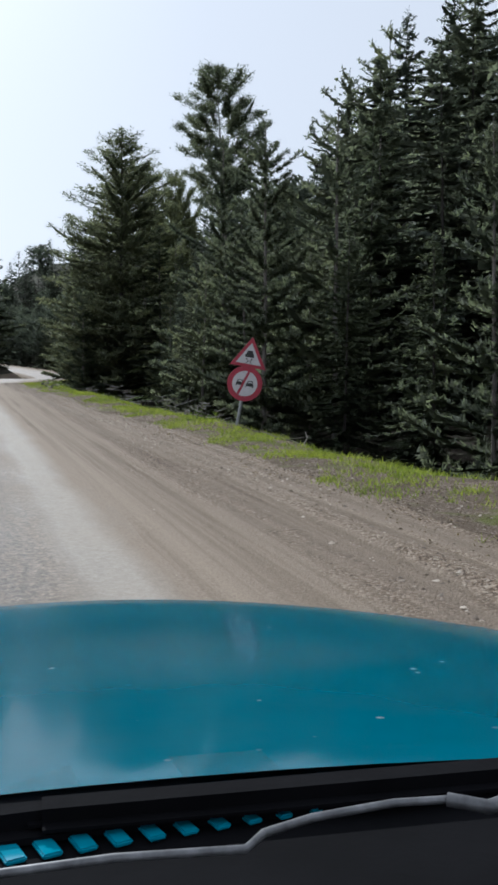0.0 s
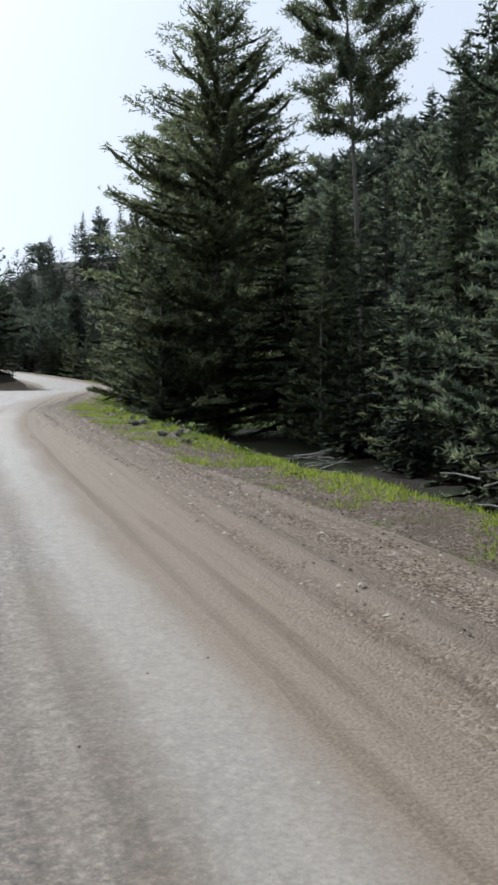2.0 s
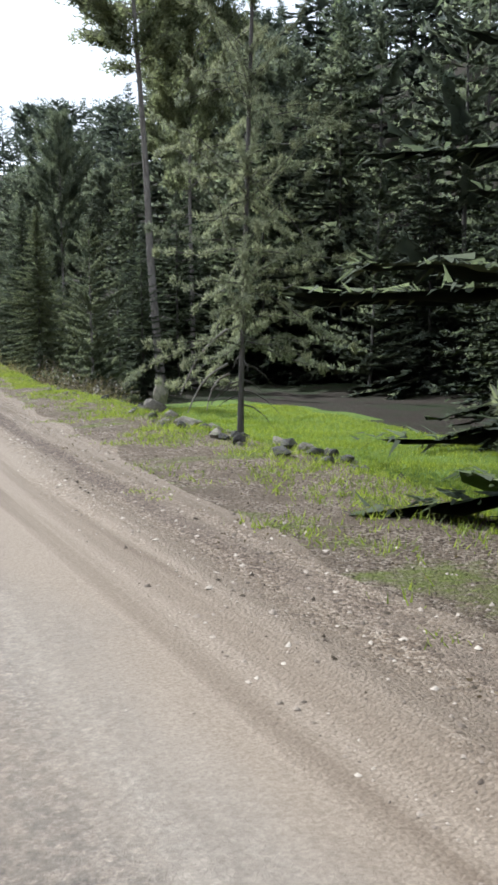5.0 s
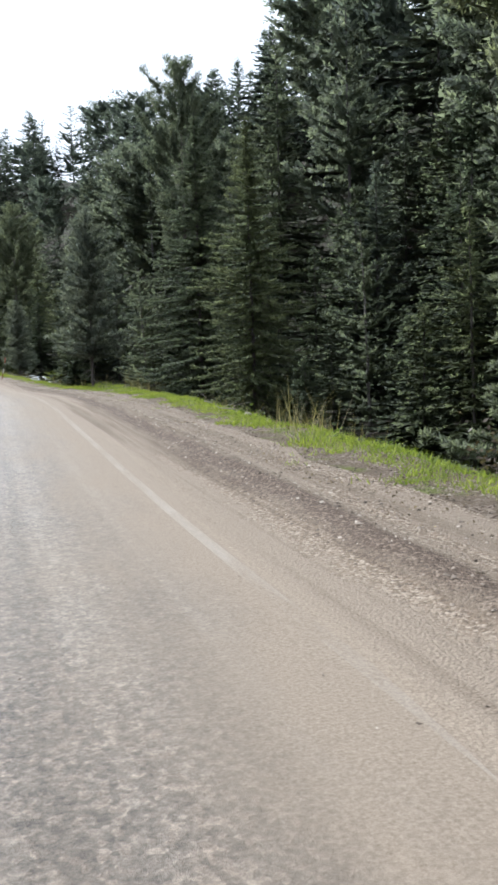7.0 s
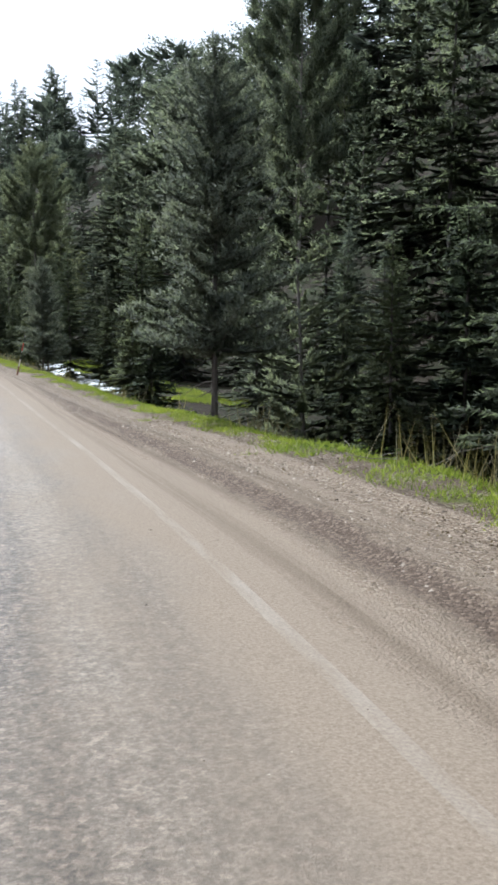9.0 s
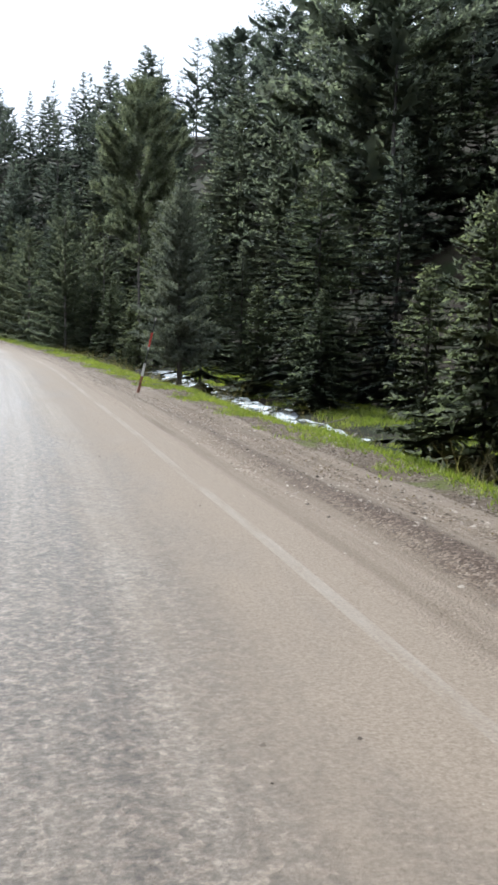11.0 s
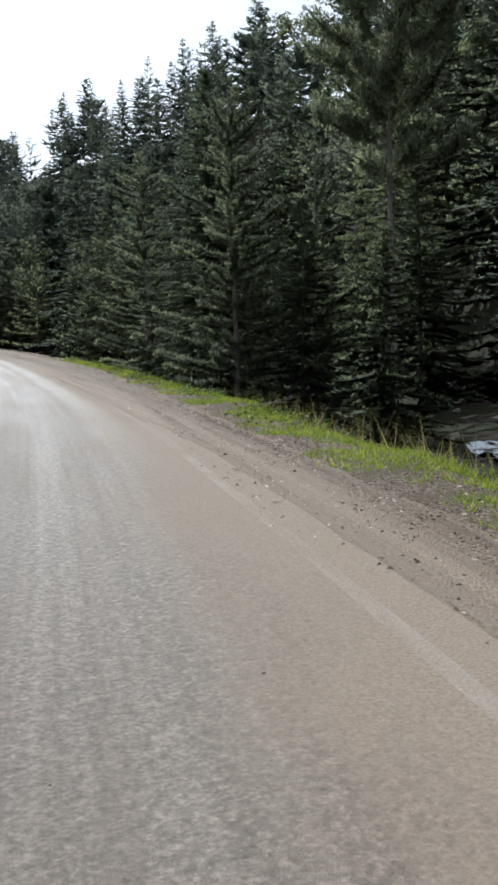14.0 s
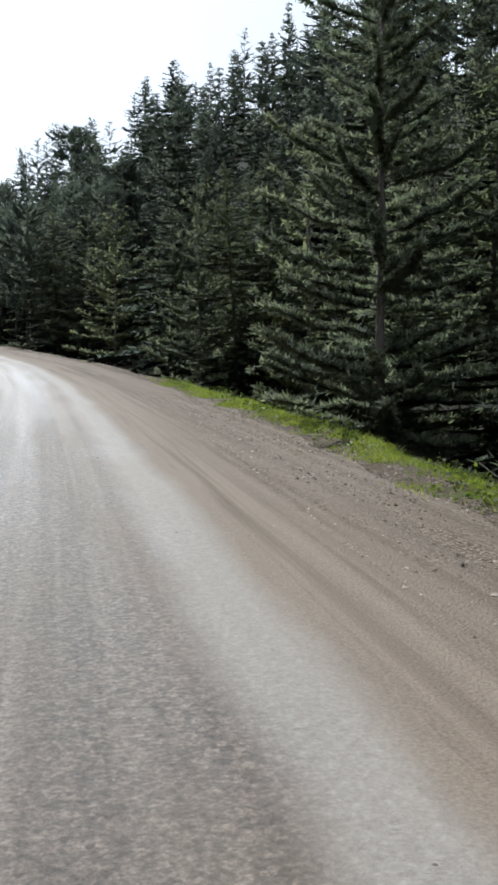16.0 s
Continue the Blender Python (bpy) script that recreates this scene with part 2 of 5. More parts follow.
def shoulder_material():
    """Sandy dirt and loose gravel, with a packed wheel track."""
    m = Mat("sandy_gravel")
    v = m.node("ShaderNodeTexVoronoi", Scale=62.0)
    m.link(m.coord(), v.inputs["Vector"])
    pebble = m.ramp(v.outputs["Color"], [(0.1, (0.060, 0.042, 0.030)), (0.5, (0.215, 0.158, 0.108)), (0.95, (0.50, 0.42, 0.33))])
    sand = m.ramp(m.noise(70.0, 6.0, 0.75), [(0.3, (0.172, 0.132, 0.096)), (0.7, (0.340, 0.276, 0.210))])
    packed = m.ramp(m.math("ADD", m.math("MULTIPLY", m.noise(1.0, 5.0, 0.65, m.stretch(2.3, 0.12, 1.0, "UV")), 0.7), m.math("MULTIPLY", m.noise(3.0, 5.0), 0.3)), [(0.42, (0, 0, 0)), (0.58, (1, 1, 1))])
    across = m.n.new("ShaderNodeSeparateXYZ")
    m.link(m.coord("UV"), across.inputs[0])
    near = m.ramp(m.math("MULTIPLY", m.math("SUBTRACT", across.outputs[0], 1.0), 0.5), [(0.12, (1, 1, 1)), (0.55, (0, 0, 0))])
    packed = m.mix(1.0, packed, near, "ADD")
    c = m.mix(packed, pebble, sand)
    damp = m.ramp(m.noise(1.0, 5.0, 0.6, m.stretch(3.0, 0.07, 1.0, "UV")), [(0.55, (1, 1, 1)), (0.68, (0.62, 0.58, 0.55))])
    c = m.mix(1.0, c, damp, "MULTIPLY")
    ruts = m.ramp(m.noise(1.0, 5.0, 0.65, m.stretch(6.5, 0.05, 1.0, "UV")), [(0.38, (0.80, 0.78, 0.76)), (0.52, (1, 1, 1)), (0.68, (1.10, 1.10, 1.09))])
    c = m.mix(1.0, c, ruts, "MULTIPLY")
    # loose brown gravel thrown up in a low ridge along the packed strip, its shaded side painted dark
    wob = m.math("ADD", across.outputs[0], m.math("MULTIPLY", m.math("SUBTRACT", m.noise(1.0, 5.0, 0.7, m.stretch(2.0, 0.5, 1.0, "UV")), 0.5), 0.45))
    ridge_shade = m.ramp(m.math("ABSOLUTE", m.math("SUBTRACT", wob, 2.1)), [(0.07, (0.8, 0.8, 0.8)), (0.22, (0, 0, 0))])
    stretch_ = m.ramp(m.math("DIVIDE", m.math("ABSOLUTE", m.math("SUBTRACT", across.outputs[1], 80.0)), 100.0), [(0.24, (1, 1, 1)), (0.32, (0.25, 0.25, 0.25))])
    c = m.mix(m.math("MULTIPLY", ridge_shade, stretch_), c, m.ramp(v.outputs["Color"], [(0.1, (0.050, 0.034, 0.025)), (0.6, (0.115, 0.080, 0.058)), (0.95, (0.27, 0.20, 0.15))]))
    m.set(color=c, rough=0.92, spec=0.2)
    h = m.math("SUBTRACT", m.noise(60.0, 6.0, 0.7), m.math("MULTIPLY", v.outputs["Distance"], 0.8))
    h = m.math("MULTIPLY", h, m.math("SUBTRACT", 1.0, m.math("MULTIPLY", near, 0.75)))
    m.bump(h, 0.9, 0.016)
    return m.m


def stone_material(name, dark, light):
    m = Mat(name)
    c = m.ramp(m.noise(9.0, 8.0, 0.7), [(0.3, dark), (0.7, light)])
    c = m.mix(m.ramp(m.noise(3.0, 5.0), [(0.52, (0, 0, 0)), (0.62, (0.7, 0.7, 0.7))]), c, (0.13, 0.14, 0.07))
    c = m.mix(1.0, c, m.ramp(m.random(), [(0, (0.72, 0.70, 0.68)), (1, (1.2, 1.17, 1.1))]), "MULTIPLY")
    m.set(color=c, rough=0.88, spec=0.25)
    m.bump(m.noise(16.0, 8.0, 0.75), 0.8, 0.05)
    return m.m


def pebble_material():
    m = Mat("loose_pebbles")
    c = m.ramp(m.island(), [(0.0, (0.07, 0.052, 0.038)), (0.5, (0.25, 0.20, 0.155)), (1.0, (0.50, 0.43, 0.35))])
    m.set(color=c, rough=0.85, spec=0.25)
    return m.m


def water_material():
    m = Mat("white_water")
    foam = m.ramp(m.noise(2.6, 7.0, 0.7, m.stretch(1.0, 0.6, 1.0)), [(0.44, (0, 0, 0)), (0.53, (1, 1, 1))])
    c = m.mix(foam, (0.035, 0.045, 0.04), (0.78, 0.82, 0.84))
    m.set(color=c, rough=m.ramp(foam, [(0, (0.06, 0.06, 0.06)), (1, (0.6, 0.6, 0.6))]), spec=0.5)
    m.bump(m.noise(9.0, 6.0, 0.7), 0.8, 0.06)
    return m.m


def plain(name, color, rough=0.5, metal=0.0, spec=0.5, vary=0.15, scale=12.0, relief=0.0):
    m = Mat(name)
    lo, hi = tuple(v * (1 - vary) for v in color), tuple(min(1, v * (1 + vary)) for v in color)
    n = m.noise(scale, 5.0)
    m.set(color=m.ramp(n, [(0.3, lo), (0.7, hi)]), rough=rough, metal=metal, spec=spec)
    if relief:
        m.bump(m.noise(scale * 4, 4.0), 0.5, relief)
    return m.m


def paint_teal():
    """Teal car paint with dust specks and chips."""
    m = Mat("teal_car_paint")
    v = m.node("ShaderNodeTexVoronoi", Scale=26.0)
    m.link(m.coord(), v.inputs["Vector"])
    spots = m.ramp(v.outputs["Distance"], [(0.055, (1, 1, 1)), (0.095, (0, 0, 0))])
    few = m.ramp(m.noise(5.0, 3.0), [(0.47, (0, 0, 0)), (0.56, (1, 1, 1))])
    c = m.ramp(m.noise(2.5, 4.0), [(0.3, (0.009, 0.225, 0.325)), (0.7, (0.014, 0.285, 0.400))])
    c = m.mix(m.mix(1.0, spots, few, "MULTIPLY"), c, (0.62, 0.67, 0.67))
    dust = m.ramp(m.noise(3.0, 6.0, 0.7), [(0.50, (0, 0, 0)), (0.80, (0.10, 0.10, 0.10))])
    c = m.mix(dust, c, (0.25, 0.30, 0.30))
    m.set(color=c, rough=m.ramp(dust, [(0, (0.12, 0.12, 0.12)), (1, (0.4, 0.4, 0.4))]), spec=0.5)
    m.b.inputs["Coat Weight"].default_value = 0.25
    m.b.inputs["Coat Roughness"].default_value = 0.05
    return m.m


GROUND, VERGE, MEADOW = ground_material(), verge_material(), meadow_material()
ROAD, SHOULDER = road_material(), shoulder_material()
STONE = stone_material("grey_stone", (0.15, 0.135, 0.115), (0.44, 0.40, 0.34))
DARK_ROCK = stone_material("dark_rock", (0.045, 0.042, 0.040), (0.17, 0.16, 0.15))
PEBBLE, WATER = pebble_material(), water_material()
SIGN_RED = plain("sign_red", (0.36, 0.03, 0.055), 0.45)
SIGN_WHITE = plain("sign_white", (0.58, 0.56, 0.57), 0.5, vary=0.08)
SIGN_BLACK = plain("sign_black", (0.02, 0.02, 0.022), 0.5)
STEEL = plain("galvanised_steel", (0.30, 0.31, 0.31), 0.5, 0.6, vary=0.25)
POLE_RED = plain("pole_red", (0.42, 0.055, 0.035), 0.55, vary=0.25)
POLE_RUST = plain("pole_rust", (0.22, 0.09, 0.055), 0.75, vary=0.5)
POLE_WHITE = plain("pole_white", (0.55, 0.54, 0.50), 0.6, vary=0.2)
TEAL = paint_teal()
BLACK_PLASTIC = plain("black_plastic", (0.005, 0.005, 0.006), 0.9, spec=0.06, vary=0.3, relief=0.002)
RUBBER = plain("tyre_rubber", (0.018, 0.018, 0.018), 0.8, vary=0.3)
WIPER_METAL = plain("wiper_metal", (0.16, 0.16, 0.165), 0.38, 0.4, vary=0.5, scale=60.0)
LAMP_GLASS = plain("lamp_lens", (0.7, 0.72, 0.75), 0.1)

# ======================= mesh helpers =======================


def mesh_np(name, verts, faces, mats, smooth=False, slots=None, uv=None, normals=None):
    """A mesh from arrays: verts (n, 3), faces (m, 3) or (m, 4); normals: one for each vertex, for soft foliage."""
    verts, faces = np.asarray(verts, np.float32), np.asarray(faces, np.int32)
    k = faces.shape[1]
    me = bpy.data.meshes.new(name)
    me.vertices.add(len(verts))
    me.vertices.foreach_set("co", verts.ravel())
    me.loops.add(faces.size)
    me.loops.foreach_set("vertex_index", faces.ravel())
    me.polygons.add(len(faces))
    me.polygons.foreach_set("loop_start", np.arange(0, faces.size, k, dtype=np.int32))
    me.polygons.foreach_set("loop_total", np.full(len(faces), k, np.int32))
    for m in mats if isinstance(mats, (list, tuple)) else [mats]:
        me.materials.append(m)
    if slots is not None:
        me.polygons.foreach_set("material_index", np.asarray(slots, np.int32))
    if smooth:
        me.polygons.foreach_set("use_smooth", np.ones(len(faces), bool))
    if uv is not None:
        layer = me.uv_layers.new(name="UVMap")
        layer.data.foreach_set("uv", np.asarray(uv, np.float32)[faces.ravel()].ravel())
    me.update(calc_edges=True)
    me.validate()
    if normals is not None:
        me.polygons.foreach_set("use_smooth", np.ones(len(faces), bool))
        me.normals_split_custom_set_from_vertices(normals)
    return me


def part(name, bm, material, parent, label=""):
    """Links a bmesh as one mesh object under a thing or part."""
    me = bpy.data.meshes.new(name)
    bm.to_mesh(me)
    bm.free()
    me.materials.append(material)
    ob = new(name, me)
    ob.parent = parent
    return tagged(ob, label) if label else ob


def box(sx, sy, sz, at=(0, 0, 0), bevel=0.0, turn=None):
    bm = bmesh.new()
    bmesh.ops.create_cube(bm, size=1)
    bmesh.ops.scale(bm, vec=(sx, sy, sz), verts=bm.verts)
    if bevel:
        bmesh.ops.bevel(bm, geom=bm.edges[:], offset=bevel, segments=2, affect="EDGES")
    if turn is not None:
        bmesh.ops.transform(bm, matrix=turn, verts=bm.verts)
    bmesh.ops.translate(bm, vec=at, verts=bm.verts)
    return bm


def rod(a, b, r0, r1=None, seg=10):
    """A tapered round rod from a to b."""
    a, b = Vector(a), Vector(b)
    bm = bmesh.new()
    bmesh.ops.create_cone(bm, cap_ends=True, segments=seg, radius1=r0, radius2=r0 if r1 is None else r1, depth=(b - a).length)
    m = Matrix.Translation((a + b) / 2) @ (b - a).to_track_quat("Z", "Y").to_matrix().to_4x4()
    bmesh.ops.transform(bm, matrix=m, verts=bm.verts)
    return bm


def slab(points, y0, y1):
    """A flat plate with an outline in x, z and a thickness from y0 to y1."""
    bm = bmesh.new()
    front = [bm.verts.new((x, y0, z)) for x, z in points]
    back = [bm.verts.new((x, y1, z)) for x, z in points]
    bm.faces.new(front)
    bm.faces.new(back[::-1])
    n = len(points)
    for i in range(n):
        bm.faces.new((front[(i + 1) % n], front[i], back[i], back[(i + 1) % n]))
    bmesh.ops.recalc_face_normals(bm, faces=bm.faces)
    return bm


# ======================= plan of the road =======================
# The driven line: y along the valley, x across; the asphalt's edge runs about a metre to its right.
LINE_Y = [-80, 0, 10, 20, 30, 35, 40, 45, 50, 55, 60, 65, 70, 75, 80, 85, 90, 95, 100, 105, 110, 115, 120, 125, 130, 135, 140, 145, 152, 160, 170, 185, 200, 220, 250, 300, 350]
LINE_X = [5.2, 1.65, 1.2, .65, .07, -.08, .02, .22, .48, .88, 1.38, 1.98, 2.7, 3.6, 4.5, 5.4, 6.2, 6.95, 7.65, 8.35, 8.85, 9.3, 9.78, 10.2, 10.47, 10.67, 10.8, 10.75, 10.6, 10.35, 9.9, 8.5, 5.6, 1.4, -6, -22, -40]
_gy = np.arange(-80, 350.1, 0.5)
_gx = np.interp(_gy, LINE_Y, LINE_X)
_k = np.exp(-0.5 * (np.arange(-12, 13) / 5.0) ** 2)
_k /= _k.sum()
_gx = np.convolve(np.pad(_gx, 12, mode="reflect", reflect_type="odd"), _k, "valid")
_gd = np.gradient(_gx, _gy)


def profile(y, ys, vs):
    return np.interp(y, ys, vs)


def road_z(y):
    return profile(y, [0, 10, 20, 28, 32, 40, 50, 56, 65, 74, 82, 88, 95, 101, 106, 150, 165, 180, 190, 200, 220, 250, 300, 350], [0, .08, .19, .32, .38, .33, .16, .06, .0, -.05, -.12, -.26, -.52, -.74, -.85, -.85, -.8, -.62, -.4, -.12, .4, 1.3, 3.0, 5.0])


def verge_in(y):
    """Where the grass begins, right of the driven line."""
    return profile(y, [0, 15, 20, 25, 30, 37, 45, 52, 58, 66, 80, 92, 105, 114, 121, 136, 150, 160, 200], [3.3, 3.3, 2.85, 2.85, 2.5, 2.45, 2.2, 2.4, 2.75, 2.85, 3.1, 3.2, 2.85, 2.7, 2.3, 2.35, 2.75, 3.2, 3.2])


def verge_out(y):
    """Where the verge breaks off to the bank."""
    return profile(y, [0, 10, 18, 26, 32, 37, 44, 50, 57, 64, 69, 80, 92, 105, 117, 124, 136, 142, 152, 160, 200], [5.0, 4.5, 4.05, 3.55, 3.2, 3.2, 3.1, 3.6, 4.3, 4.1, 3.6, 3.6, 3.85, 3.3, 2.9, 2.75, 2.85, 3.0, 3.3, 3.7, 3.7])


def brook_u(y):
    return profile(y, [-80, 94, 104, 112, 120, 128, 135, 150, 175, 350], [18, 18, 9, 5.6, 5.8, 6.2, 6.8, 9, 12, 14])


def hill_foot(y):
    return profile(y, [-80, 20, 34, 46, 58, 75, 92, 104, 120, 135, 150, 175, 350], [15, 14, 12.5, 13.5, 21, 18, 14, 12.5, 11, 11, 12, 13, 13])


def meadow_share(y):
    return profile(y, [50, 55, 69, 76], [0, 1, 1, 0])


def wave(u, y, size, seed=0.0):
    """A cheap smooth noise on arrays."""
    a = np.sin(u / size * 1.7 + 1.3 * np.sin(y / size * 0.9 + seed) + seed * 2.1)
    b = np.sin(y / size * 1.3 + 1.7 * np.sin(u / size * 1.1 + seed * 1.7) + seed)
    return 0.5 * (a + b)


def surface(u, y):
    """Height of the ground at u metres right of the driven line, at y."""
    u, y = np.asarray(u, float), np.asarray(y, float)
    z = road_z(y) + 0 * u
    vin, vout, bu, mead = verge_in(y), verge_out(y), brook_u(y), meadow_share(y)
    # ruts and the low ridge of pushed gravel
    z = z + 0.055 * np.exp(-((u - (vin - 0.85 + 0.12 * wave(u, y, 5.0))) / 0.13) ** 2) - 0.016 * np.exp(-((u - 1.55 - 0.1 * wave(u, y, 6.0, 4.0)) / 0.3) ** 2)
    rough = np.clip((u - vin) / 0.8, 0, 1)
    z = z + rough * (0.035 * wave(u, y, 0.5, 1.0) + 0.05 * wave(u, y, 1.7, 2.0))
    # bank down to the valley floor
    depth = 0.95 - 0.30 * mead - 0.25 * profile(y, [100, 110], [0, 1])
    down = np.clip((u - vout) / 1.7, 0, 1)
    z = z - depth * down * down * (3 - 2 * down)
    # brook bed
    z = z - 0.28 * profile(y, [98, 110], [0, 1]) * np.exp(-((u - bu) / 1.0) ** 2)
    # hillside
    foot = hill_foot(y)
    rise = np.clip(u - foot, 0, None)
    rise = np.where(rise > 24, 26 + 16 * np.tanh((rise - 26) / 16), rise)
    rise = rise * profile(y, [160, 195, 222, 262], [1, 0.86, 0.89, 0.96])
    z = z + profile(y, [30, 60, 100, 140, 200, 260], [0.52, 0.60, 0.70, 0.78, 0.80, 0.86]) * rise * np.clip(rise / 6.0, 0, 1) + np.clip(rise / 10, 0, 1) * 0.5 * wave(u, y, 6.0, 3.0)
    # left side: ditch, cut bank and gentle wood floor
    left = np.clip(-u - 6.0, 0, None)
    z = z + np.where(left > 0, 0.55 * np.clip(left - 1.0, 0, 4.0) - 0.22 * np.exp(-((left - 0.9) / 0.5) ** 2) + 0.10 * np.clip(left - 5, 0, None) + np.clip(left / 3, 0, 1) * 0.1 * wave(u, y, 1.4, 4.0), 0)
    return z


def place(u, y):
    """World x, y of arrays of (u, y)."""
    u, y = np.asarray(u, float), np.asarray(y, float)
    cx, d = np.interp(y, _gy, _gx), np.interp(y, _gy, _gd)
    n = 1 / np.sqrt(1 + d * d)
    return cx + u * n, y - u * d * n


def to_line(x, y):
    """(u, y along) of a world place."""
    s = y
    for _ in range(4):
        px, py = place(0.0, s)
        d = float(np.interp(s, _gy, _gd))
        n = 1 / math.sqrt(1 + d * d)
        u = (x - px) * n - (y - py) * d * n
        s = s + ((x - px) * d + (y - py)) * n
    return float(u), float(s)


def floor_z(x, y):
    u, s = to_line(x, y)
    return float(surface(u, s))


# ======================= ground, road and shoulder =======================


def sheet(name, us, ys, mats, picker, label, category):
    """A strip of ground between fixed columns; columns may depend on y."""
    ys = np.asarray(ys, float)
    U = np.stack([np.broadcast_to(c(ys) if callable(c) else c, ys.shape) for c in us], 1)
    Y = np.repeat(ys[:, None], U.shape[1], 1)
    X, W = place(U, Y)
    Z = surface(U, Y)
    n, k = U.shape
    idx = np.arange(n * k).reshape(n, k)
    faces = np.stack([idx[:-1, :-1], idx[:-1, 1:], idx[1:, 1:], idx[1:, :-1]], -1).reshape(-1, 4)
    slots = picker(((U[:-1, :-1] + U[1:, 1:]) / 2).ravel(), ((Y[:-1, :-1] + Y[1:, 1:]) / 2).ravel()) if picker else None
    me = mesh_np(name, np.stack([X, W, Z], -1).reshape(-1, 3), faces, mats, True, slots, np.stack([U, Y], -1).reshape(-1, 2))
    return tagged(new(name, me), label, category, kind="structure")


ROWS_Y = np.concatenate([np.arange(-60, -8, 3.0), np.arange(-8, 172, 0.45), np.arange(172, 345, 3.0)])


def edge_left(y):
    return -5.3 + 0.12 * wave(y, y * 0.7, 1.3, 1.0)


def edge_right(y):
    return profile(y, [64, 74, 134, 144], [1.12, 1.46, 1.46, 1.12]) + 0.03 * wave(y, y * 0.6, 1.1, 2.0) + 0.02 * wave(y, y, 0.35, 0.5)


def edge_gravel(y):
    return verge_in(y) + 0.10 * wave(y, y * 0.8, 0.9, 3.0)


def between(a, b, n, ends=(0, 0)):
    def column(f):
        return lambda y: (a(y) if callable(a) else a) * (1 - f) + (b(y) if callable(b) else b) * f

    return [column(i / n) for i in range(ends[0], n + 1 - ends[1])]


def pick_ground(u, y):
    mead = (meadow_share(y) > 0.35 + 0.15 * wave(u, y, 1.2)) & (u > verge_out(y) + 0.5) & (u < 9.8)
    verge = (u > 0) & (u < verge_out(y) + 0.5)
    left = (u < 0) & (u > -8.2)
    return np.where(mead, 2, np.where(verge | left, 1, 0))


sheet("road", between(edge_left, edge_right, 26), ROWS_Y, ROAD, None, "worn dusty asphalt mountain road with pale wheel tracks", "road")
sheet("gravel_shoulder", between(edge_right, edge_gravel, 14), ROWS_Y, SHOULDER, None, "sandy gravel shoulder with ruts beside the asphalt", "shoulder")
sheet("gravel_shoulder_far", between(-6.3, edge_left, 4), ROWS_Y, SHOULDER, None, "narrow gravel shoulder along the opposite road edge", "shoulder")
sheet("ground", between(edge_gravel, lambda y: verge_out(y) + 2.4, 22) + between(lambda y: verge_out(y) + 2.4, 20.0, 26, (1, 0)) + [24, 29, 35, 42, 50, 60, 72, 86, 102, 120, 150, 190, 260],
      ROWS_Y, [GROUND, VERGE, MEADOW], pick_ground, "forest floor with mossy litter, grassy verge and rising hillside", "ground")
sheet("ground_far_side", [-260, -180, -120, -85, -62, -46, -35, -27, -21, -17, -14] + between(-12.0, -6.3, 14),
      ROWS_Y, [GROUND, VERGE, MEADOW], pick_ground, "cut bank and forest floor on the opposite side", "ground")

# ======================= trees =======================


def needles(base, tip, width, normal, flat, rng):
    """Slender three-cornered sprigs from base to tip; flat: how nearly they lie in the plane of their branch. The
    normals follow the rounded clump that the sprigs belong to. Returns verts, faces and normals."""
    axis = tip - base
    side = np.cross(axis, rng.normal(size=axis.shape) * (1 - flat) + np.array([0, 0, 1.6 * flat]))
    side /= np.linalg.norm(side, axis=1, keepdims=True) + 1e-9
    w = np.asarray(width).reshape(-1, 1) * 0.5
    low = base + axis * 0.12
    turned = (np.cross(side, axis) * normal).sum(1, keepdims=True) < 0
    side = np.where(turned, -side, side)
    v = np.stack([low - side * w, low + side * w, tip], 1).reshape(-1, 3)
    return v, np.arange(len(base) * 3).reshape(-1, 3), np.repeat(normal, 3, 0)


def diamonds(base, tip, width, rng):
    """Slender four-cornered blades from base to tip, each turned at random about its axis. Returns verts (4n, 3), faces (2n, 3)."""
    base, tip = np.asarray(base), np.asarray(tip)
    axis = tip - base
    other = rng.normal(size=axis.shape)
    side = np.cross(axis, other)
    side /= np.linalg.norm(side, axis=1, keepdims=True) + 1e-9
    w = np.asarray(width).reshape(-1, 1) * 0.5
    mid = base + axis * 0.45
    v = np.stack([base, mid + side * w, tip, mid - side * w], 1).reshape(-1, 3)
    i = np.arange(len(base))[:, None] * 4
    f = np.concatenate([i + [0, 1, 2], i + [0, 2, 3]], 1).reshape(-1, 3)
    return v, f


def tubes(paths, radii, sides=5):
    """Tapered tubes along polylines: a list of (k, 3) and of (k,) arrays."""
    vs, fs, at = [], [], 0
    for p, r in zip(paths, radii):
        p, r = np.asarray(p, float), np.asarray(r, float)
        d = np.gradient(p, axis=0)
        d /= np.linalg.norm(d, axis=1, keepdims=True) + 1e-9
        ref = np.array([1.0, 0, 0]) if abs(d[0, 2]) > 0.8 else np.array([0, 0, 1.0])
        a = np.cross(d, ref)
        a /= np.linalg.norm(a, axis=1, keepdims=True) + 1e-9
        b = np.cross(d, a)
        ang = np.linspace(0, 2 * np.pi, sides, endpoint=False)
        ring = p[:, None] + r[:, None, None] * (np.cos(ang)[None, :, None] * a[:, None] + np.sin(ang)[None, :, None] * b[:, None])
        vs.append(ring.reshape(-1, 3))
        n = len(p)
        i = at + np.arange(n * sides).reshape(n, sides)
        q = np.stack([i[:-1], np.roll(i[:-1], -1, 1), np.roll(i[1:], -1, 1), i[1:]], -1).reshape(-1, 4)
        fs.append(np.concatenate([q[:, :3], q[:, [0, 2, 3]]]))
        at += n * sides
    return np.concatenate(vs), np.concatenate(fs)


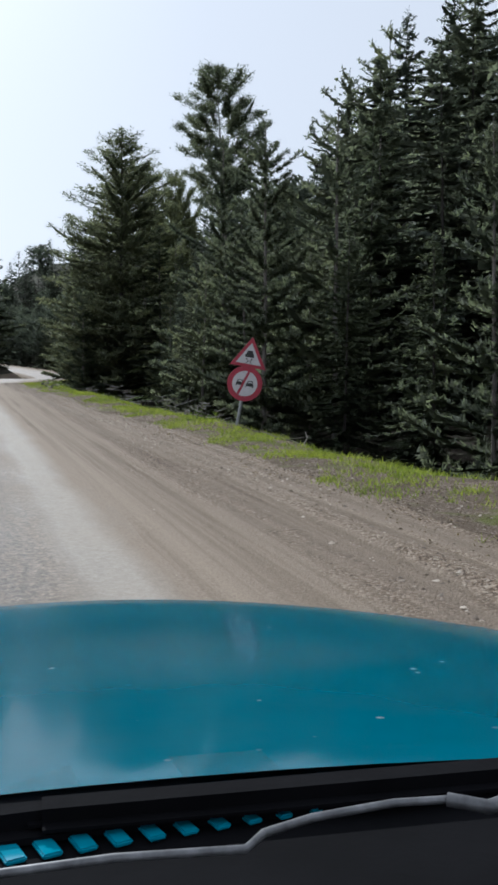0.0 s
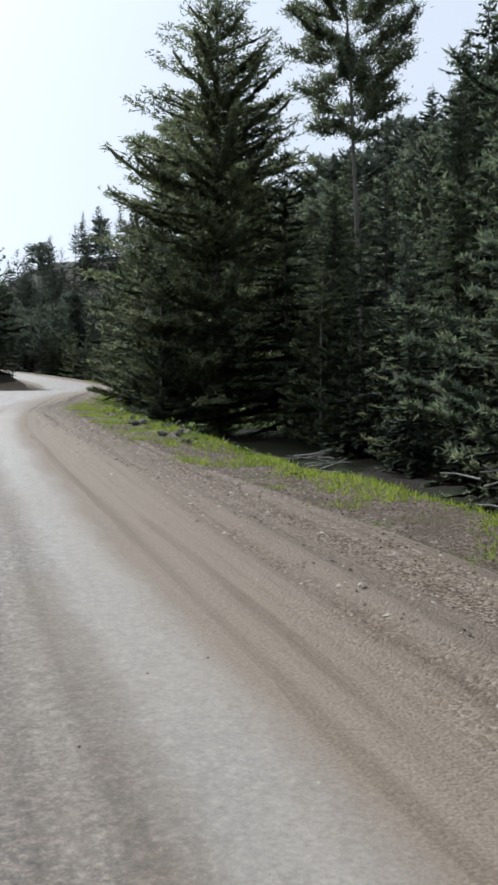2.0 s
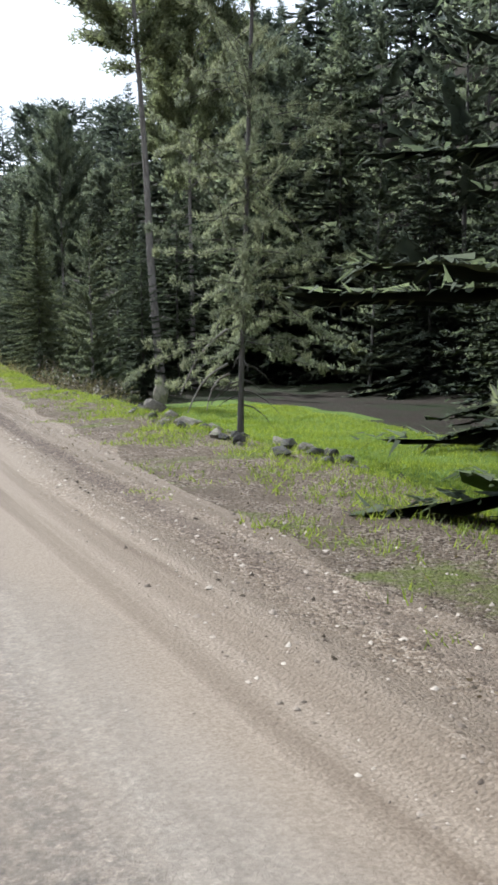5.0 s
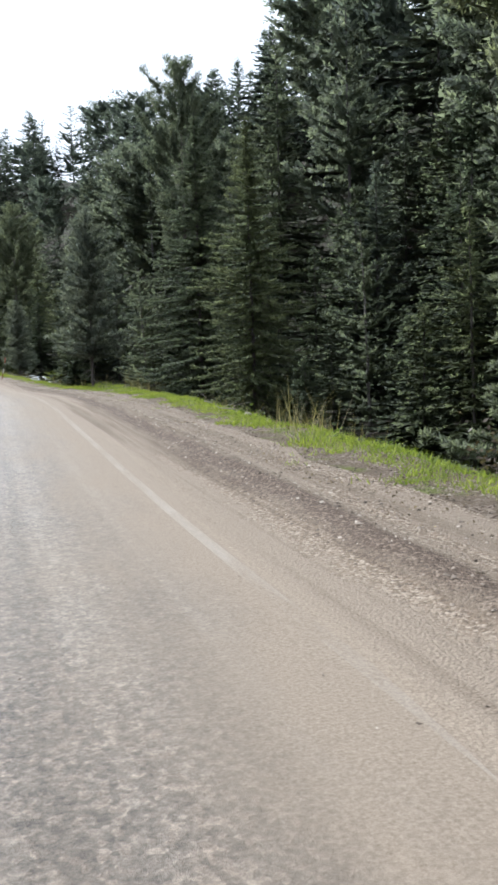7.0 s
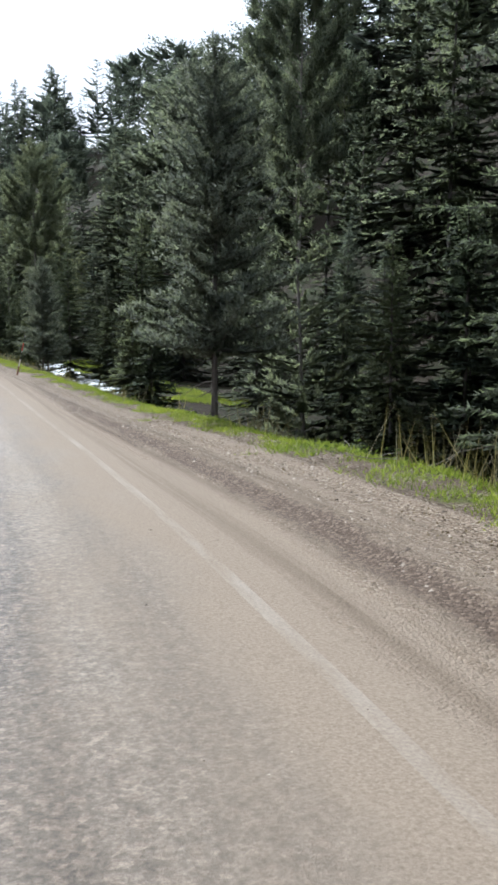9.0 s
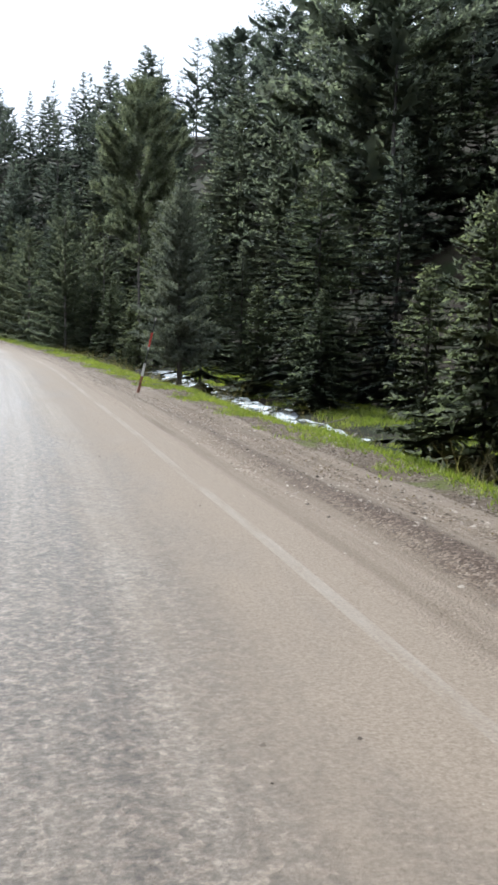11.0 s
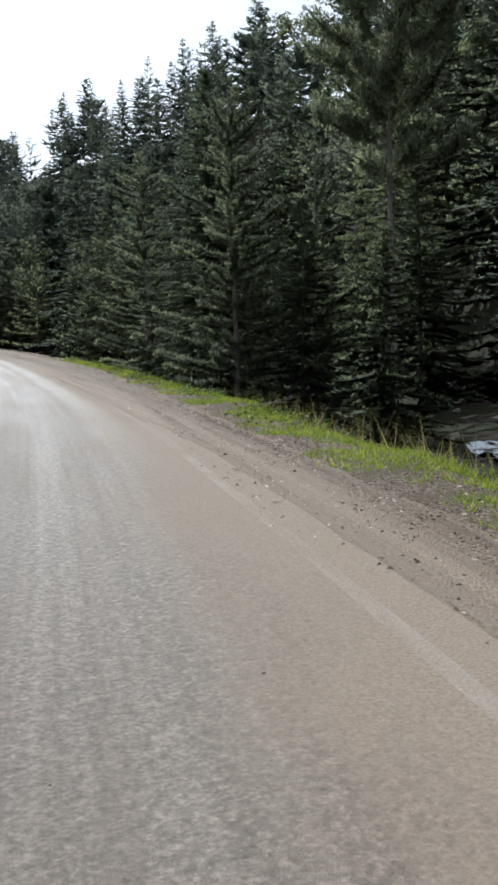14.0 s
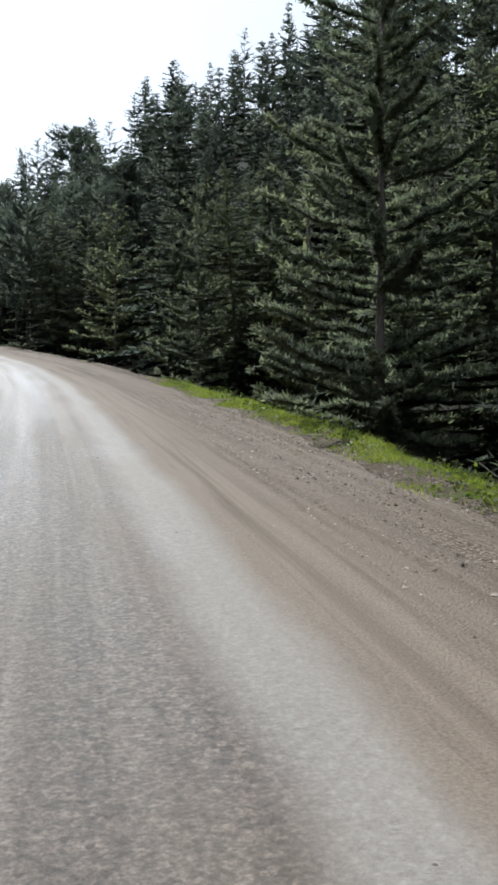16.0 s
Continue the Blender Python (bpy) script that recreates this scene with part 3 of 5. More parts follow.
FAN = {"spruce": 0.20, "sweep": 0.18, "pine": 0.18, "crowned": 0.26, "feather": 0.2}  # half width of a branch's fan, as a share of its length


def fan(line, d, half, steps, rng, start=0.08):
    """A drooping, ragged fan of twigs along a branch. Returns verts, faces, normals."""
    t0, t = np.linspace(0, 1, len(line)), np.linspace(start, 1.0, steps)
    mid = np.stack([np.interp(t, t0, line[:, c]) for c in range(3)], 1)
    w = half * np.sin(np.pi * np.clip(t * 0.82 + 0.14, 0, 1)) ** 0.8 * np.where(np.arange(steps) % 2, 1.0, 0.5)
    w[-1] = 0.02 * half
    side = np.cross(d, [0, 0, 1.0])
    rows = [mid]
    for sign in (1, -1):
        k = (w * rng.uniform(0.6, 1.25, steps))[:, None]
        rows.append(mid + sign * side * k + d * k * 0.35 - np.array([0, 0, 1.0]) * k * rng.uniform(0.15, 0.5))
    v = np.concatenate(rows)
    i = np.arange(steps - 1)
    a, b, c = i, i + steps, i + 2 * steps
    f = np.concatenate([np.stack([a, b, b + 1], 1), np.stack([a, b + 1, a + 1], 1), np.stack([a, c + 1, c], 1), np.stack([a, a + 1, c + 1], 1)])
    n = np.concatenate([np.tile(0.35 * d + [0, 0, 0.9], (steps, 1)), np.tile(0.45 * d + 0.5 * side + [0, 0, 0.55], (steps, 1)), np.tile(0.45 * d - 0.5 * side + [0, 0, 0.55], (steps, 1))])
    return v, f[:, ::-1], n / np.linalg.norm(n, axis=1, keepdims=True)


def conifer(seed, height, radius, kind, detail, bare=0.06):
    """Trunk and needle arrays of a conifer with its foot at the origin. kind: spruce, pine or crowned."""
    rng = np.random.default_rng(seed)
    h = height
    zs = np.linspace(0, h, 12)
    wob = np.cumsum(rng.normal(0, 0.012 * h / 10, (12, 2)), 0)
    wob -= wob[0]
    core = np.column_stack([wob, zs])
    r0 = (0.0046 * h + 0.012) if kind in ("spruce", "feather") else (0.0058 * h + 0.016)
    paths, radii = [core], [r0 * (1 - zs / h) ** 0.8 + 0.008]
    radii[0][0] *= 1.35
    trunk_at = lambda z: np.stack([np.interp(z, zs, wob[:, 0]), np.interp(z, zs, wob[:, 1]), z], -1)  # noqa: E731
    bases, tips, widths, facing = [], [], [], []
    fans = []  # flat fans of side twigs, one for each branch
    z = bare * h
    step = {"spruce": 0.029, "sweep": 0.028, "pine": 0.036, "crowned": 0.025, "feather": 0.031}[kind] * h / (0.55 + 0.45 * detail)
    while z < h * 0.985:
        f = z / h
        if kind == "spruce":
            n = int(rng.integers(6, 9) * (0.8 + 0.25 * min(detail, 1.1)))
            ln = radius * (1 - f) ** 0.74 * min(1, 0.80 + 2.0 * f) * (1 + 0.14 * math.sin(9.0 * f + seed))
        elif kind == "sweep":
            n = int(rng.integers(6, 10))
            ln = radius * min(2.2 * (1 - f) + 0.02, 0.95 * (1 - f) ** 0.52, 0.60 + 0.8 * f)
        elif kind == "feather":
            n = int(rng.integers(5, 8))
            ln = radius * min((1 - f) ** 0.5, 0.80 + 0.8 * f)
        elif kind == "pine":
            n = int(rng.integers(4, 7))
            ln = radius * min((1 - f) ** 0.62, 0.72 + 1.1 * f)
        else:
            g = (f - bare) / (1 - bare)
            n = int(rng.integers(4, 7))
            ln = radius * (0.45 + 0.75 * math.sin(math.pi * min(1, 0.12 + g * 0.88)) ** 0.8) * (1.0 if g < 0.8 else 0.75)
        turn0 = rng.uniform(0, 6.28)
        for j in range(n):
            if rng.random() < (0.10 if kind == "spruce" else 0.16):
                continue
            L = max(0.04 * h * (1 - f) + 0.06, ln * rng.uniform(0.58, 1.15))
            a = turn0 + 6.283 * j / n + rng.normal(0, 0.22)
            d = np.array([math.cos(a), math.sin(a), 0])
            t = np.linspace(0, 1, 5)
            if kind == "spruce":
                rise, droop = 0.28 * f, -(0.42 - 0.30 * f)
                dz = L * (rise * t + droop * t ** 1.5 + 0.16 * t ** 3)
            elif kind == "sweep":
                up = 0.02 + 0.60 * f + rng.normal(0, 0.10)
                dz = L * (up * t - 0.30 * t * t + 0.34 * t ** 3)
            elif kind == "feather":
                up = -0.08 + 0.55 * f + rng.normal(0, 0.24)
                dz = L * (up * t - 0.20 * t * t + 0.10 * t ** 3)
            else:
                up = 0.10 + 0.55 * f + rng.normal(0, 0.10)
                dz = L * (up * t - 0.22 * t * t + 0.26 * t ** 3)
            z0 = min(0.985 * h, max(0.02 * h, z + rng.normal(0, (0.022 if kind == "feather" else 0.010) * h)))
            root = trunk_at(np.array(z0))
            line = root + np.outer(t * L, d) + np.outer(dz, [0, 0, 1.0])
            line[1:] += rng.normal(0, 0.02 * L, (4, 3))
            if detail > 0.95:
                paths.append(line)
                radii.append((0.0020 * h * (1 - f) + 0.004) * (0.6 if kind == "feather" else 1.0) * (1 - t) ** 0.7 + 0.002)
            if kind != "feather" and not (kind == "spruce" and detail > 0.95) and rng.random() < 0.85:
                fans.append(fan(line, d, L * FAN[kind] * (0.45 if detail > 0.95 else 0.75 if detail > 0.55 else 1.0), 9 if detail > 0.3 else 5, rng, 0.45 if kind == "crowned" else 0.08))
            # twigs
            unit = 0.0255 * h ** 0.55 * detail ** -0.5
            k = max(3, int(L / unit * (1.5 if detail > 0.95 else (1.0 if detail > 0.3 else 0.6))))
            if kind == "crowned" or (kind == "pine" and detail > 1):
                k = int(k * 2.3)
            lo = 0.03 if kind in ("spruce", "feather", "sweep") else (0.10 if kind == "pine" else 0.34)
            s = np.sort(rng.uniform(lo, 1.0, k))
            if kind in ("crowned", "feather") or (kind == "pine" and detail < 1):
                # tufts gather in clumps along the branch
                knots = np.linspace(lo, 1.0, max(2, int(L / (0.035 * h ** 0.9 + 0.12))) + 1)
                if kind == "crowned":
                    knots = np.sort(rng.uniform(0.35, 1.0, 3))
                s = np.clip(rng.choice(knots, k) + rng.normal(0, 0.28 / len(knots), k), lo * 0.6, 1.0)
            p = np.stack([np.interp(s, t, line[:, c]) for c in range(3)], 1)
            side = np.cross(d, [0, 0, 1.0])
            tw = unit * (2.2 if detail > 0.55 else (2.5 if detail > 0.3 else 2.0))
            if kind == "spruce":
                m = 8 if detail > 0.95 else 5 if detail > 0.55 else (4 if detail > 0.3 else 3)
                sg = rng.choice([-1.0, 1.0], (k, m))
                out = rng.uniform(0.35, 1.0, (k, m, 1)) * d + sg[..., None] * rng.uniform(0.15, 1.0, (k, m, 1)) * side + rng.normal(-0.26, 0.42, (k, m, 1)) * np.array([0, 0, 1.0])
                size = tw * rng.uniform(0.5, 1.25, (k, m, 1)) * (1.22 - 0.55 * s[:, None, None]) * (1.05 - 0.5 * f)
                wd = (0.46 if detail > 0.3 else 0.62) if detail < 0.55 else (0.235 if detail < 2 else 0.30)
                size = size * (1.0 if detail < 2 else 1.3)
            else:
                m = (23 if kind == "feather" else 9) if detail > 0.55 else (6 if detail > 0.3 else 4)
                out = 0.50 * d + rng.normal(0, 0.62, (k, m, 3)) + np.array([0, 0, 0.45])
                size = tw * 0.80 * rng.uniform(0.6, 1.25, (k, m, 1)) * (1.05 - 0.4 * f)
                if kind in ("crowned", "sweep"):
                    size = size * 1.3
                if kind == "feather":
                    out = 0.55 * d + rng.normal(0, 0.60, (k, m, 3)) + np.array([0, 0, 0.15])
                    size = size * 0.72
                wd = (0.15 if kind == "feather" else 0.30) if detail > 0.55 else 0.46
            out /= np.linalg.norm(out, axis=2, keepdims=True) + 1e-9
            pb = np.repeat(p[:, None], m, 1) + rng.normal(0, {"crowned": 1.5, "sweep": 1.1}.get(kind, 0.4) * unit, (k, m, 3)) * np.array([1, 1, 0.6])
            bases.append(pb.reshape(-1, 3))
            tips.append((pb + out * size).reshape(-1, 3))
            widths.append((size * wd).ravel())
            round_ = (pb + 0.6 * out * size - p[:, None]) / (tw + 1e-6)
            face = 0.40 * d + np.array([0, 0, 0.50]) + 0.85 * round_ + rng.normal(0, 0.18, (k, m, 3))
            facing.append((face / (np.linalg.norm(face, axis=2, keepdims=True) + 1e-9)).reshape(-1, 3))
        if kind == "spruce":
            q = 10 if detail > 0.3 else 3
            root = trunk_at(np.full(q, z) + rng.normal(0, 0.4 * step, q))
            out = rng.normal(0, 1.0, (q, 3)) + [0, 0, -0.3]
            out /= np.linalg.norm(out, axis=1, keepdims=True)
            size = 0.045 * h ** 0.55 * rng.uniform(0.6, 1.3, (q, 1)) * (1.1 - 0.5 * f) * min(detail, 1.0) ** -0.3
            bases.append(root + out * size * 0.3)
            tips.append(root + out * size * 1.5)
            widths.append((size * 0.34).ravel())
            facing.append(out)
        z += step * rng.uniform(0.75, 1.25) * (1.0 if kind != "spruce" else (1.15 - 0.5 * f))
    # leader
    k = 16
    p = trunk_at(np.linspace(0.92 * h, h, k))
    out = rng.normal(0, 0.5, (k, 3)) + [0, 0, 0.9]
    out /= np.linalg.norm(out, axis=1, keepdims=True)
    bases.append(p)
    tips.append(p + out * 0.012 * h)
    widths.append(np.full(k, 0.0032 * h))
    facing.append(out)
    v, f, vn = needles(np.concatenate(bases), np.concatenate(tips), np.concatenate(widths), np.concatenate(facing), 0.55 if kind == "spruce" else 0.15, rng)
    if fans:
        starts = np.cumsum([len(v)] + [len(q[0]) for q in fans])[:-1]
        f = np.concatenate([f] + [q[1] + o for q, o in zip(fans, starts)])
        v, vn = np.concatenate([v] + [q[0] for q in fans]), np.concatenate([vn] + [q[2] for q in fans])
    # dead lower sticks
    if detail > 0.95 and bare > 0.1:
        for _ in range(int(10 + 20 * bare)):
            z0 = rng.uniform(0.25, 1.0) * bare * h
            a = rng.uniform(0, 6.28)
            L = rng.uniform(0.3, 1.0) * radius * 0.45
            root = trunk_at(np.array(z0))
            t = np.linspace(0, 1, 4)
            line = root + np.outer(t * L, [math.cos(a), math.sin(a), 0]) + np.outer(-0.35 * L * t * t, [0, 0, 1.0])
            paths.append(line)
            radii.append(0.012 * (1 - t) + 0.004)
    tv, tf = tubes(paths[:1], radii[:1], 9 if detail > 0.55 else 5)
    if len(paths) > 1:
        bv, bf = tubes(paths[1:], radii[1:], 3)
        tv, tf = np.concatenate([tv, bv]), np.concatenate([tf, bf + len(tv)])
    return tv, tf, v, f, vn


TREES = {}


def tree_kind(key, name, seed, height, radius, kind, detail, bare, bark_mat, leaf_mat):
    """Builds one tree and keeps it as a pattern to copy."""
    tv, tf, v, f, vn = conifer(seed, height, radius, kind, detail, bare)
    TREES[key] = (name, height, mesh_np(name + "_trunk", tv, tf, bark_mat, True), mesh_np(name + "_crown", v, f, leaf_mat, normals=vn))


def tree(key, x, y, height, turn=0.0, lean=(0.0, 0.0), wide=1.0, label="", sink=0.12):
    """Plants a tree of that height; its foot stands in the ground."""
    name, h0, trunk, crown = TREES[key]
    k = height / h0
    foot = tagged(new(name), label, "tree", "roadside trees")
    foot.matrix_basis = pose(x, y, floor_z(x, y) - sink, lean[0], lean[1]) @ pose(0, 0, 0, 0, 0, turn) @ Matrix.Diagonal((k * wide, k * wide, k, 1))
    for part_name, me in (("trunk", trunk), ("crown", crown)):
        ob = new(part_name, me)
        ob.parent = foot
    return foot


tree_kind("spruce_a", "spruce_tree", 11, 10, 2.9, "spruce", 1.2, 0.05, BARK_GREY, SPRUCE)
tree_kind("spruce_near", "spruce_tree", 35, 12, 3.3, "spruce", 2.4, 0.04, BARK_GREY, SPRUCE)
tree_kind("pine_sweep", "pine_tree", 36, 13, 3.3, "sweep", 1.7, 0.05, BARK_GREY, PINE)
tree_kind("spruce_b", "spruce_tree", 12, 10, 2.8, "spruce", 0.6, 0.03, BARK_GREY, SPRUCE)
tree_kind("fir_small", "young_fir_tree", 13, 4, 1.35, "spruce", 0.52, 0.02, BARK_GREY, SPRUCE)
tree_kind("pine_young_b", "young_pine_tree", 24, 7, 2.1, "pine", 0.57, 0.05, BARK_RED, PINE)
tree_kind("pine_young", "young_pine_tree", 14, 7, 2.1, "pine", 1.2, 0.06, BARK_RED, PINE)
tree_kind("pine_open", "pine_tree", 15, 12, 2.2, "crowned", 1.2, 0.42, BARK_RED, PINE)
tree_kind("pine_edge", "young_pine_tree", 37, 7, 2.0, "sweep", 1.6, 0.2, BARK_GREY, PINE_PALE)
tree_kind("pine_feather", "pine_tree", 21, 12, 2.9, "feather", 1.5, 0.13, BARK_GREY, PINE_PALE)
tree_kind("pine_tall", "tall_pine_tree", 16, 19, 2.2, "crowned", 1.3, 0.58, BARK_RED, PINE)
tree_kind("spruce_m", "spruce_tree", 17, 14, 4.3, "spruce", 0.5, 0.03, BARK_GREY, SPRUCE)
tree_kind("spruce_n", "spruce_tree", 18, 14, 4.0, "spruce", 0.5, 0.03, BARK_GREY, HAZED_WOOD)
tree_kind("spruce_o", "spruce_tree", 31, 14, 4.4, "spruce", 0.42, 0.03, BARK_GREY, HAZED_WOOD)
tree_kind("spruce_p", "spruce_tree", 32, 14, 4.1, "spruce", 0.42, 0.03, BARK_GREY, SPRUCE)
tree_kind("spruce_w", "spruce_tree", 33, 7, 2.1, "spruce", 0.6, 0.02, BARK_GREY, SPRUCE)
tree_kind("spruce_v", "spruce_tree", 34, 7, 1.9, "spruce", 0.6, 0.02, BARK_GREY, HAZED_WOOD)
tree_kind("pine_m", "pine_tree", 19, 14, 3.9, "pine", 0.5, 0.10, BARK_RED, PINE)

L_SPRUCE = "dark green spruce with drooping branches beside the road"
L_FIR = "young fir with dense branches down to the verge"
L_YPINE = "young pine with upturned branches at the road's edge"
L_PINE = "grey-green pine with an open feathery crown and dark trunk"
L_TALL = "tall pine with a bare trunk and clumped crown"
L_BACK = "dark forest conifer standing on the lower hillside"

KEY_TREES = [
    # kind, x, y, height, turn, widening, label
    ("pine_sweep", 7.2, 48.6, 13.6, 20, 1.42, "large dark conifer with wide upswept branches at the bend"),
    ("spruce_b", 8.8, 46.4, 8.5, 50, 1.2, L_SPRUCE),
    ("spruce_b", 6.0, 51.5, 9.0, 150, 1.2, L_SPRUCE),
    ("spruce_a", 9.5, 44.0, 7.0, 250, 1.2, L_SPRUCE),
    ("pine_tall", 14.0, 53.6, 18.0, 0, 1.0, L_TALL),
    ("pine_young", 7.7, 22.8, 7.7, 40, 0.95, L_YPINE),
    ("pine_open", 15.2, 79.6, 17.2, 10, 0.6, L_PINE),
    ("spruce_b", 11.2, 49.0, 7.8, 70, 1.2, L_SPRUCE),
    ("spruce_a", 15.8, 49.5, 12.0, 120, 0.9, L_SPRUCE),
    ("pine_young", 8.6, 31.5, 9.0, 200, 1.05, L_YPINE),
    ("pine_young", 5.2, 47.0, 5.6, 300, 0.9, L_YPINE),
    ("pine_young", 5.0, 50.2, 7.0, 250, 0.9, L_YPINE),
    ("pine_feather", 6.99, 60.4, 12.0, 15, 0.60, "tall open pine rising from rubble beside a small meadow"),
    ("pine_tall", 12.6, 76.4, 17.5, 130, 1.15, L_TALL),
    ("spruce_p", 18.6, 80.5, 11.0, 40, 1.0, L_BACK), ("spruce_o", 21.2, 79.0, 13.0, 140, 1.0, L_BACK), ("spruce_p", 23.8, 83.0, 15.0, 240, 1.0, L_BACK), ("pine_m", 20.2, 85.0, 13.5, 20, 1.0, L_BACK),
    ("spruce_b", 13.2, 79.4, 5.2, 60, 1.1, L_SPRUCE), 
    ("pine_young", 8.75, 72.0, 4.9, 130, 0.95, L_YPINE), ("spruce_w", 11.5, 75.3, 4.6, 300, 1.0, L_SPRUCE), ("fir_small", 10.2, 76.4, 2.6, 20, 1.1, L_FIR), ("spruce_w", 14.3, 78.9, 6.9, 30, 1.0, L_SPRUCE), ("spruce_v", 16.4, 87.3, 6.9, 70, 1.0, L_SPRUCE),
    ("spruce_w", 16.7, 94.6, 6.8, 190, 1.0, L_SPRUCE), ("fir_small", 9.1, 78.0, 1.8, 40, 1.0, L_FIR), ("spruce_near", 10.6, 83.0, 6.8, 200, 0.95, L_SPRUCE), ("spruce_w", 11.9, 93.0, 3.6, 250, 1.1, L_SPRUCE),
    ("spruce_near", 11.3, 87.6, 7.8, 60, 1.1, L_SPRUCE),
    ("pine_edge", 11.15, 97.1, 6.2, 200, 0.95, L_PINE),
    ("fir_small", 12.6, 106.0, 3.0, 10, 1.1, L_FIR), ("fir_small", 13.4, 108.4, 2.8, 100, 1.1, L_FIR), ("fir_small", 12.3, 103.6, 2.6, 220, 1.1, L_FIR),
    ("fir_small", 14.3, 96.5, 3.6, 80, 1.0, L_FIR),
    ("spruce_w", 14.9, 99.4, 4.2, 30, 1.2, L_SPRUCE), ("spruce_v", 16.3, 101.6, 4.8, 130, 1.25, L_SPRUCE), ("spruce_w", 17.2, 98.2, 5.0, 230, 1.2, L_SPRUCE), ("spruce_v", 15.3, 104.4, 4.4, 310, 1.2, L_SPRUCE),
    ("fir_small", 12.8, 92.6, 4.1, 140, 1.05, L_FIR),
    ("spruce_b", 16.2, 126.5, 6.0, 30, 1.15, L_SPRUCE),
    ("spruce_w", 17.8, 121.5, 6.2, 30, 1.1, L_SPRUCE), ("spruce_v", 19.4, 120.2, 7.2, 130, 1.1, L_SPRUCE), ("spruce_w", 19.0, 124.4, 7.4, 230, 1.1, L_SPRUCE), ("fir_small", 16.9, 119.3, 3.0, 330, 1.1, L_FIR),
    ("fir_small", 14.6, 128.0, 2.1, 60, 1.2, L_FIR), ("fir_small", 13.9, 126.0, 1.2, 160, 1.2, L_FIR), ("fir_small", 14.9, 130.2, 2.7, 260, 1.2, L_FIR),
    ("pine_edge", 13.6, 119.6, 4.4, 170, 0.85, L_YPINE),
    ("pine_edge", 12.95, 117.5, 4.3, 20, 0.9, L_YPINE),
    ("spruce_b", 20.2, 147.0, 8.2, 20, 1.0, L_SPRUCE),
    ("spruce_a", 22.9, 155.2, 12.0, 90, 0.9, L_SPRUCE),
    ("pine_young", 15.4, 146.2, 7.4, 200, 1.0, L_YPINE),
    ("spruce_near", 15.6, 149.6, 8.6, 10, 1.1, L_SPRUCE),
    ("pine_young", 15.2, 158.0, 7.8, 60, 1.1, L_YPINE),
    ("pine_open", 21.2, 113.5, 16.5, 200, 0.58, L_PINE), ("pine_open", 18.9, 145.5, 13.4, 60, 0.75, L_PINE),
    ("spruce_b", 25.1, 110.0, 15.0, 250, 0.8, L_SPRUCE),
    ("spruce_b", 16.1, 87.9, 6.4, 190, 1.0, L_SPRUCE),
    ("spruce_b", 20.3, 93.3, 8.0, 100, 1.0, L_SPRUCE),
    ("spruce_o", 22.4, 62.5, 18.0, 30, 0.9, L_BACK), ("pine_m", 24.8, 60.0, 20.5, 130, 0.8, L_BACK), ("spruce_p", 25.5, 66.0, 20.0, 230, 0.85, L_BACK),
    ("spruce_o", 27.5, 61.5, 21.5, 80, 0.8, L_BACK), ("pine_m", 28.5, 67.0, 22.0, 10, 0.85, L_BACK), ("spruce_p", 29.5, 58.5, 21.5, 300, 0.85, L_BACK),
    ("spruce_p", 20.0, 52.0, 13.0, 40, 0.95, L_BACK), ("spruce_o", 23.0, 54.0, 16.0, 190, 0.95, L_BACK),
]
for key, x, y, h, turn, wide, label in KEY_TREES:
    tree(key, x, y, h, turn, (0, {"pine_feather": 2.5, "pine_tall": -3.0}.get(key, 0) if h > 10 else 0), wide, label)

# edge of the wood: mixed young trees in a loose row, then taller ones behind
rng = np.random.default_rng(5)
taken = [(k[1], k[2]) for k in KEY_TREES]


def free(x, y, gap):
    if 10.5 < x < 15.5 and 62 < y < 77:  # the shaded hollow behind the meadow
        return False
    return all((x - a) ** 2 + (y - b) ** 2 > gap * gap for a, b in taken)


EDGE = [  # from y, to y, spacing, nearest u, farthest u, lowest, highest, kinds
    (10, 19, 2.2, 7.4, 9.6, 3.0, 6.0, ("spruce_w", "pine_young_b", "spruce_w", "fir_small")),
    (19, 44, 2.0, 7.2, 9.8, 3.5, 8.0, ("pine_young_b", "spruce_v", "pine_young_b", "fir_small")),
    (73, 104, 1.9, 5.2, 9.0, 2.2, 5.5, ("fir_small", "spruce_w", "pine_young_b", "fir_small")),
    (122, 184, 2.0, 5.0, 8.0, 3.0, 7.5, ("spruce_w", "pine_young_b", "fir_small", "spruce_w")),
]
for y0, y1, gap, ua, ub, lo, hi, kinds in EDGE:
    y = y0
    while y < y1:
        for _ in range(2):
            u = rng.uniform(ua, ub)
            yy = y + rng.uniform(-0.8, 0.8)
            x, w = (float(v) for v in place(u, yy))
            if abs(u - float(brook_u(yy))) > 1.2 and free(x, w, 1.25):
                key = kinds[int(rng.integers(len(kinds)))]
                h = rng.uniform(lo, hi) * (0.6 if key == "fir_small" else 1.0)
                tree(key, x, w, h, rng.uniform(0, 360), (rng.normal(0, 1.5), rng.normal(0, 1.5)), rng.uniform(0.9, 1.15), {"fir_small": L_FIR, "pine_young_b": L_YPINE}.get(key, L_SPRUCE))
                taken.append((x, w))
        y += gap

